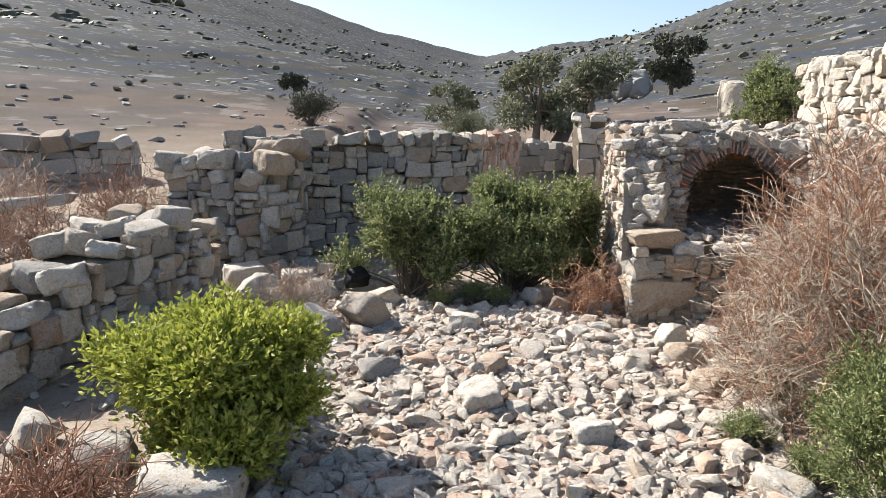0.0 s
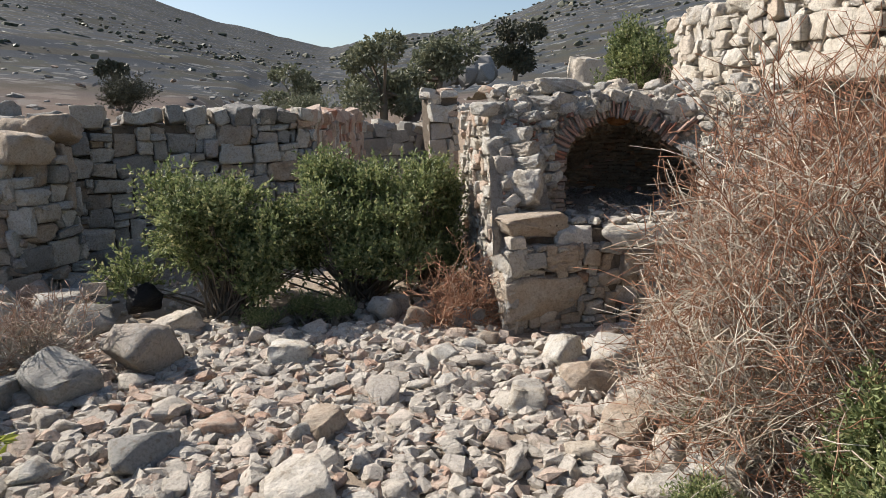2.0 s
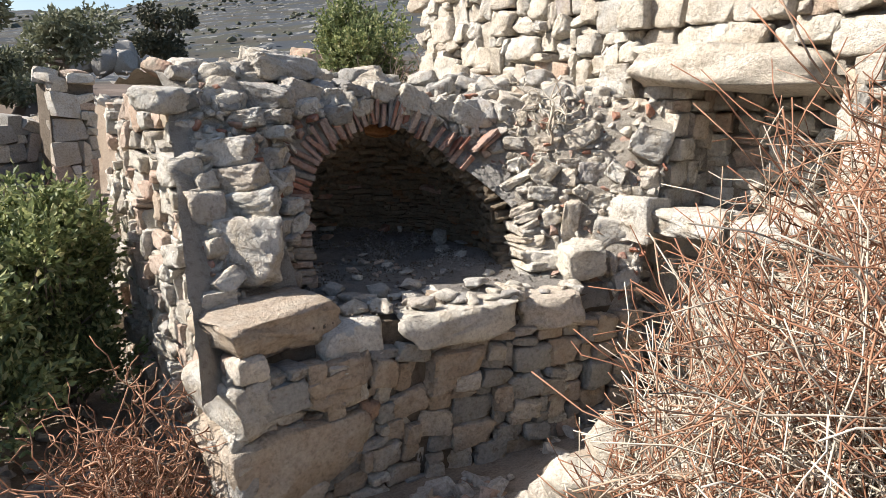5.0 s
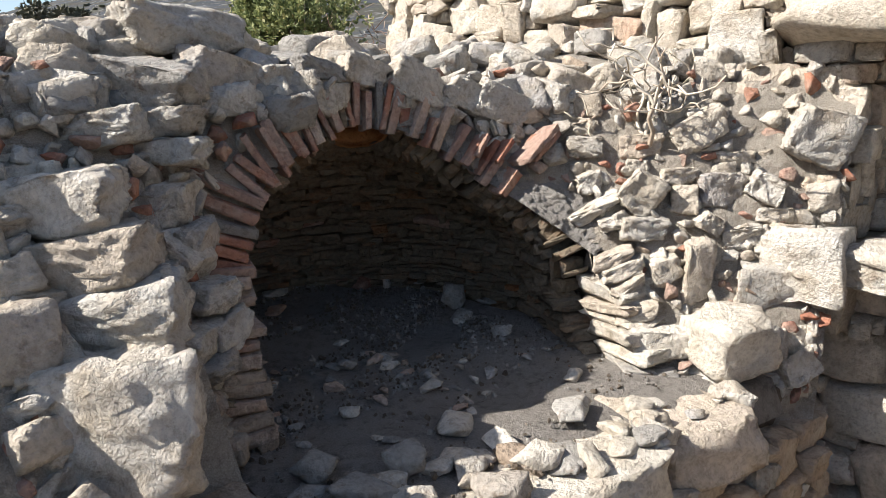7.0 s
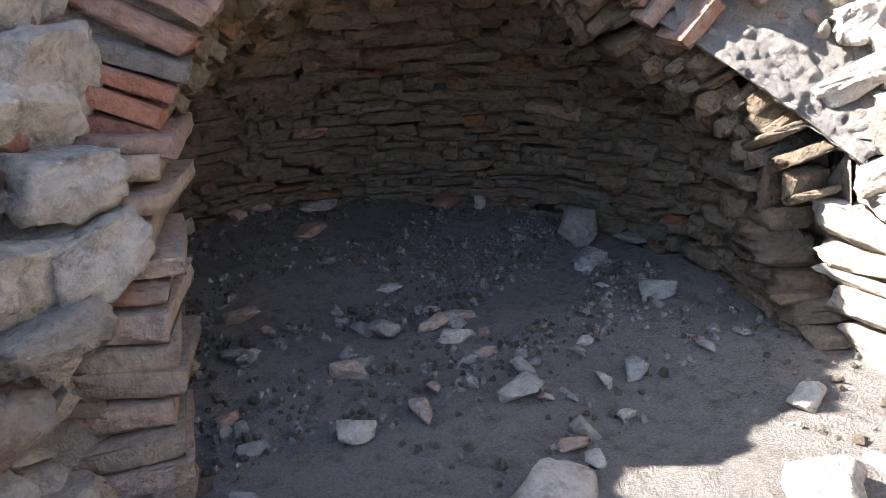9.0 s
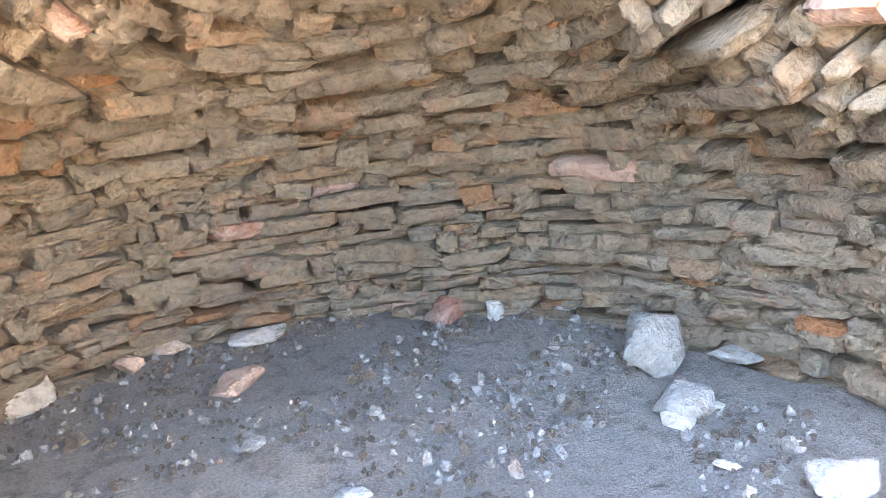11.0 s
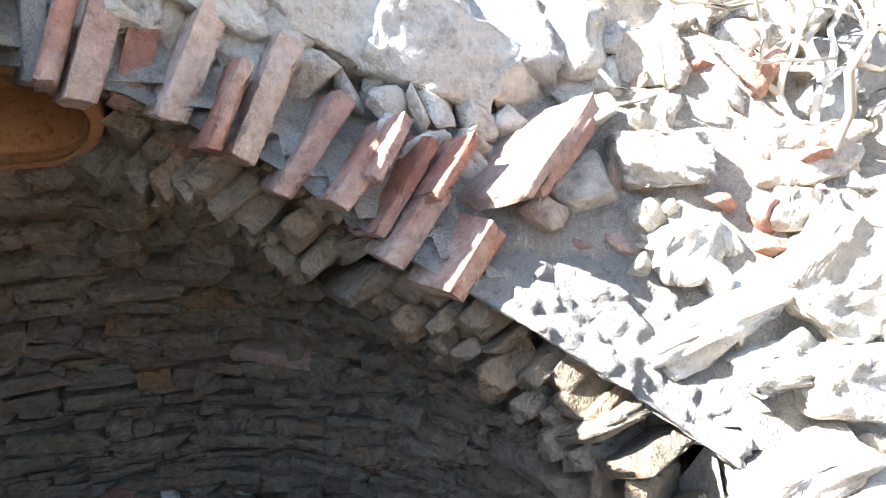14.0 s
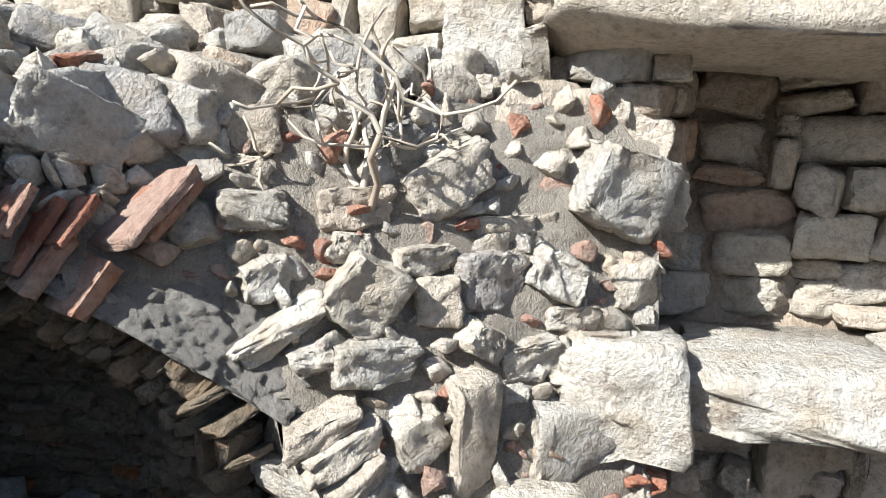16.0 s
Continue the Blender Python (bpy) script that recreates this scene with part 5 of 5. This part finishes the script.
# the rubble carpet: the larger stones one by one, the crumbs as one
def rubble():
    r = random.Random(9)
    placed, big, small = [], [], []

    def density(x, y):
        d = 1.0
        if x < -1.6 or x > 2.3:
            d *= 0.45
        if y > 6.3:
            d *= 0.4
        return d

    def free(x, y, rad):
        return all((x - a) ** 2 + (y - b) ** 2 > (0.62 * (rad + c)) ** 2 for a, b, c in placed)
    tries = 0
    while len(big) < 300 and tries < 9000:
        tries += 1
        x, y = r.uniform(-1.7, 2.5), r.uniform(1.4, 6.4)
        s = r.uniform(0.09, 0.22) * (0.85 if y < 2.5 else 1)
        if r.random() > density(x, y) or (y > 5.5 and x > 1.55) or not free(x, y, s):
            continue
        placed.append((x, y, s))
        big.append((x, y, s))
    mats = [M_rubble] * 8 + [M_brown, M_lime]
    for x, y, s in big:
        h = s * r.uniform(0.4, 0.75)
        loose("rubble_stone", (x, y, gz(x, y) + h * 0.3), (s * 1.15, s * r.uniform(0.6, 0.95), h), r.uniform(0, 360), r.choice(mats), r.choice(CHIP_FINE), "angular cream limestone lump in the rubble carpet", "rubble stones", (r.uniform(-20, 20), r.uniform(-20, 20)))
    for k in range(17000):
        wide = k > 13000
        x, y = (r.uniform(-6, 3.9), r.uniform(-0.5, 9.5)) if wide else (r.uniform(-1.7, 2.6), r.uniform(0.6, 6.6))
        if (y > 5.6 and 1.6 < x) or y > 8.7 and x > -2.6:
            continue
        if not wide and r.random() > density(x, y):
            continue
        s = r.uniform(0.025, 0.1) * (1.0 if r.random() < 0.8 else 1.4)
        h = s * r.uniform(0.35, 0.8)
        m = Matrix.Translation((x, y, gz(x, y) + 0.035 * noise.noise((x * 1.3, y * 1.3, 0)) + h * 0.3)) @ Euler((r.uniform(-0.4, 0.4), r.uniform(-0.4, 0.4), r.uniform(0, 6))).to_matrix().to_4x4() @ Matrix.Diagonal((s * 1.2, s * r.uniform(0.6, 1), h, 1))
        small.append((r.choice(CHIP), m, r.random() < 0.14))
    tagged(joined("rubble", [(a, b) for a, b, c in small if not c], M_rubble), "cream limestone rubble and chips covering the ground", "rubble")
    tagged(joined("tile_fragments", [(a, b) for a, b, c in small if c], M_pink), "reddish tile and brick fragments scattered through the rubble", "tile fragments")
    # bank and slope behind the oven
    it = []
    for k in range(1500):
        x, y = r.uniform(2.0, 16), r.uniform(7.8, 24)
        s = r.uniform(0.06, 0.35)
        it.append((r.choice(CHIP), Matrix.Translation((x, y, gz(x, y) + s * 0.15)) @ Euler((r.uniform(0, 6), r.uniform(0, 6), r.uniform(0, 6))).to_matrix().to_4x4() @ Matrix.Diagonal((s, s * 0.8, s * 0.6, 1))))
    tagged(joined("slope_stones", it, M_lime), "pale stones lying over the bank behind the oven", "stones")


rubble()

# stones and crumbs on the oven floor
def oven_litter():
    r = random.Random(19)
    spots = [(3.345, 6.69, 0.13, 0.11, M_grey), (3.56, 6.69, 0.16, 0.08, M_grey), (3.46, 6.615, 0.10, 0.02, M_grey), (3.28, 6.59, 0.095, 0.04, M_grey), (3.25, 7.09, 0.115, 0.05, M_brick), (3.295, 7.0, 0.035, 0.045, M_lime), (3.195, 7.165, 0.055, 0.04, M_brick), (2.91, 7.225, 0.12, 0.03, M_lime), (2.825, 7.10, 0.10, 0.03, M_pink),
             (2.70, 7.245, 0.05, 0.04, M_pink), (2.77, 7.265, 0.075, 0.025, M_pink), (2.55, 7.22, 0.08, 0.07, M_lime), (3.34, 7.04, 0.04, 0.045, M_pink), (3.40, 6.93, 0.05, 0.03, M_grey),
             (2.52, 6.75, 0.07, 0.03, M_pink), (2.70, 6.55, 0.06, 0.04, M_grey), (3.2, 6.35, 0.08, 0.04, M_grey), (3.6, 6.55, 0.12, 0.05, M_grey), (2.35, 6.6, 0.09, 0.05, M_brown), (2.62, 6.05, 0.14, 0.05, M_lime), (2.42, 6.0, 0.11, 0.06, M_grey), (2.85, 5.85, 0.16, 0.05, M_lime), (2.62, 5.80, 0.15, 0.05, M_warm), (2.98, 5.75, 0.1, 0.045, M_warm), (2.26, 6.12, 0.12, 0.06, M_grey), (2.75, 6.25, 0.08, 0.03, M_lime), (2.95, 6.2, 0.06, 0.03, M_lime),
             (3.05, 5.98, 0.07, 0.035, M_warm), (2.28, 6.33, 0.07, 0.05, M_brown), (2.50, 6.3, 0.06, 0.03, M_lime)]
    for x, y, w, h, mm in spots:
        loose("floor_stone", (x, y, ledge_height(x, y) + h * 0.32), (w, w * r.uniform(0.6, 0.85), h), r.uniform(-25, 25), mm, r.choice(CHIP_FINE), "stone lump lying on the dusty oven floor" if mm is not M_brick else "broken red brick lying against the vault", "stones on the oven floor", (r.uniform(-8, 8), r.uniform(-8, 8)))
    for k in range(60):
        x, y, w = r.uniform(2.3, 3.25), r.uniform(6.05, 6.9), r.uniform(0.02, 0.055)
        if x < 2.45 and y > 6.5 or x > 2.9 and y > 6.6:
            continue
        h = w * r.uniform(0.3, 0.6)
        loose("floor_chip", (x, y, ledge_height(x, y) + h * 0.3), (w * 1.3, w * r.uniform(0.6, 0.9), h), r.uniform(0, 180), r.choice([M_grey, M_lime, M_pink, M_grey]), r.choice(CHIP_FINE), "small broken chip of stone on the oven floor", "chips on the oven floor", (r.uniform(-8, 8), r.uniform(-8, 8)))
    edge = poly([(1.98, 5.95, 0), (2.2, 5.95, 0), (2.45, 5.80, 0), (2.95, 5.66, 0), (3.3, 5.62, 0)])
    for k in range(46):
        p = edge[0](r.uniform(0, edge[1]))
        x, y, w = p.x, p.y + abs(r.gauss(0, 0.09)) - 0.03, r.uniform(0.04, 0.13)
        h = w * r.uniform(0.35, 0.6)
        loose("ledge_stone", (x, y, 0.565 + h * 0.25), (w * 1.15, w * r.uniform(0.6, 0.9), h), r.uniform(0, 180), r.choice([M_lime, M_warm, M_lime, M_grey]), r.choice(CHIP_FINE), "small broken stone lying on the oven ledge", "stones on the ledge", (r.uniform(-10, 10), r.uniform(-10, 10)))
    it = []
    for k in range(9000):
        x, y = r.uniform(1.95, 3.7), r.uniform(5.75, 7.35)
        if noise.noise((x * 3 + y * 2, y * 5 - x * 2, 5)) < -0.12 or (x > 3.3 and y < 6.2):
            continue
        if y < 6.3 and r.random() < 0.75:
            continue
        if (x - 2.8) ** 2 + (y - 6.6) ** 2 > 0.5 and y > 6.2:
            continue
        s = r.uniform(0.004, 0.015) * (1 if r.random() < 0.9 else 1.9)
        it.append((r.choice(CHIP), Matrix.Translation((x, y, ledge_height(x, y) + s * 0.2)) @ Euler((r.uniform(0, 6), r.uniform(0, 6), r.uniform(0, 6))).to_matrix().to_4x4() @ Matrix.Diagonal((s, s * 0.8, s * 0.6, 1)), r.random()))
    tagged(joined("floor_crumbs", [(a, b) for a, b, c in it if c < 0.42], M_grey), "pale crumbs of stone on the oven floor", "stone crumbs")
    tagged(joined("floor_cinders", [(a, b) for a, b, c in it if c >= 0.42], M_mortar_dark), "dark cinders and droppings on the oven floor", "cinders")


oven_litter()

# squared blocks and a beam seen far off
for _p, _s, _t, _l in (((7.3, 16.6, 2.12), (1.1, 0.5, 0.95), 20, "pale squared masonry block on the slope"), ((8.6, 16.9, 2.3), (1.0, 0.6, 0.8), 10, "pale squared masonry block on the slope")):
    loose("masonry_block", _p, _s, _t, M_warm, FINE[3], _l, "", category="stone block")
loose("marble_beam", (-4.55, 7.35, 0.78), (1.1, 0.16, 0.13), 12, M_lime, FINE[6], "long pale stone beam lying among dry shrubs", "", (2, -4), category="stone beam")

# a dull black rounded lump and a pale slab beside the green bush
M_black = earth_mat("dull black lump", (0.02, 0.02, 0.022), (0.03, 0.03, 0.032), (0.012, 0.012, 0.012), 3.0, 0.02)
M_black.node_tree.nodes["Principled BSDF"].inputs["Roughness"].default_value = 0.5
loose("dark_sack", (-0.90, 6.86, 0.03), (0.26, 0.26, 0.24), 20, M_black, CHIP_FINE[11], "dull black rounded lump beside the green bush", "", (6, -4), category="sack")
loose("pale_slab", (-1.2, 6.72, 0.16), (0.16, 0.05, 0.10), 8, M_lime, BRICKS[1], "small white slab leaning by the black lump", "", (-12, 4), category="stone slab")

for _i, (_x, _y, _s) in enumerate([(0.30, 6.52, 0.12), (0.52, 6.45, 0.10), (-0.05, 6.42, 0.11), (1.62, 3.45, 0.09), (2.05, 4.05, 0.14), (1.75, 3.0, 0.11)]):
    leafy_bush("weed_tuft", (_x, _y, gz(_x, _y)), (_s, _s, _s * 1.3), 190, 300 + _i, "small olive-green weed tuft among the rubble", M_leaf_dark, 0.02, group="weed tufts")


def dry_litter():
    r = random.Random(71)
    lines = []
    for k in range(1500):
        if k < 900:
            x, y = r.gauss(2.15, 0.42), r.gauss(3.5, 0.65)
        else:
            x, y = r.uniform(-1.5, 1.9), r.uniform(1.8, 6.6)
        a, ln = r.uniform(0, 6.3), r.uniform(0.03, 0.13)
        p = Vector((x, y, gz(x, y) + r.uniform(0.02, 0.07)))
        q = p + Vector((math.cos(a) * ln, math.sin(a) * ln, r.uniform(-0.01, 0.03)))
        lines.append(([p, p.lerp(q, 0.5) + Vector((r.gauss(0, 0.008), r.gauss(0, 0.008), 0.004)), q], 0.0024, 0.0012))
    tagged(tubes("dry_litter", lines, M_twig_rose, None, 3), "fallen dry twigs and straw on the rubble", "plant litter", kind="stuff")


dry_litter()
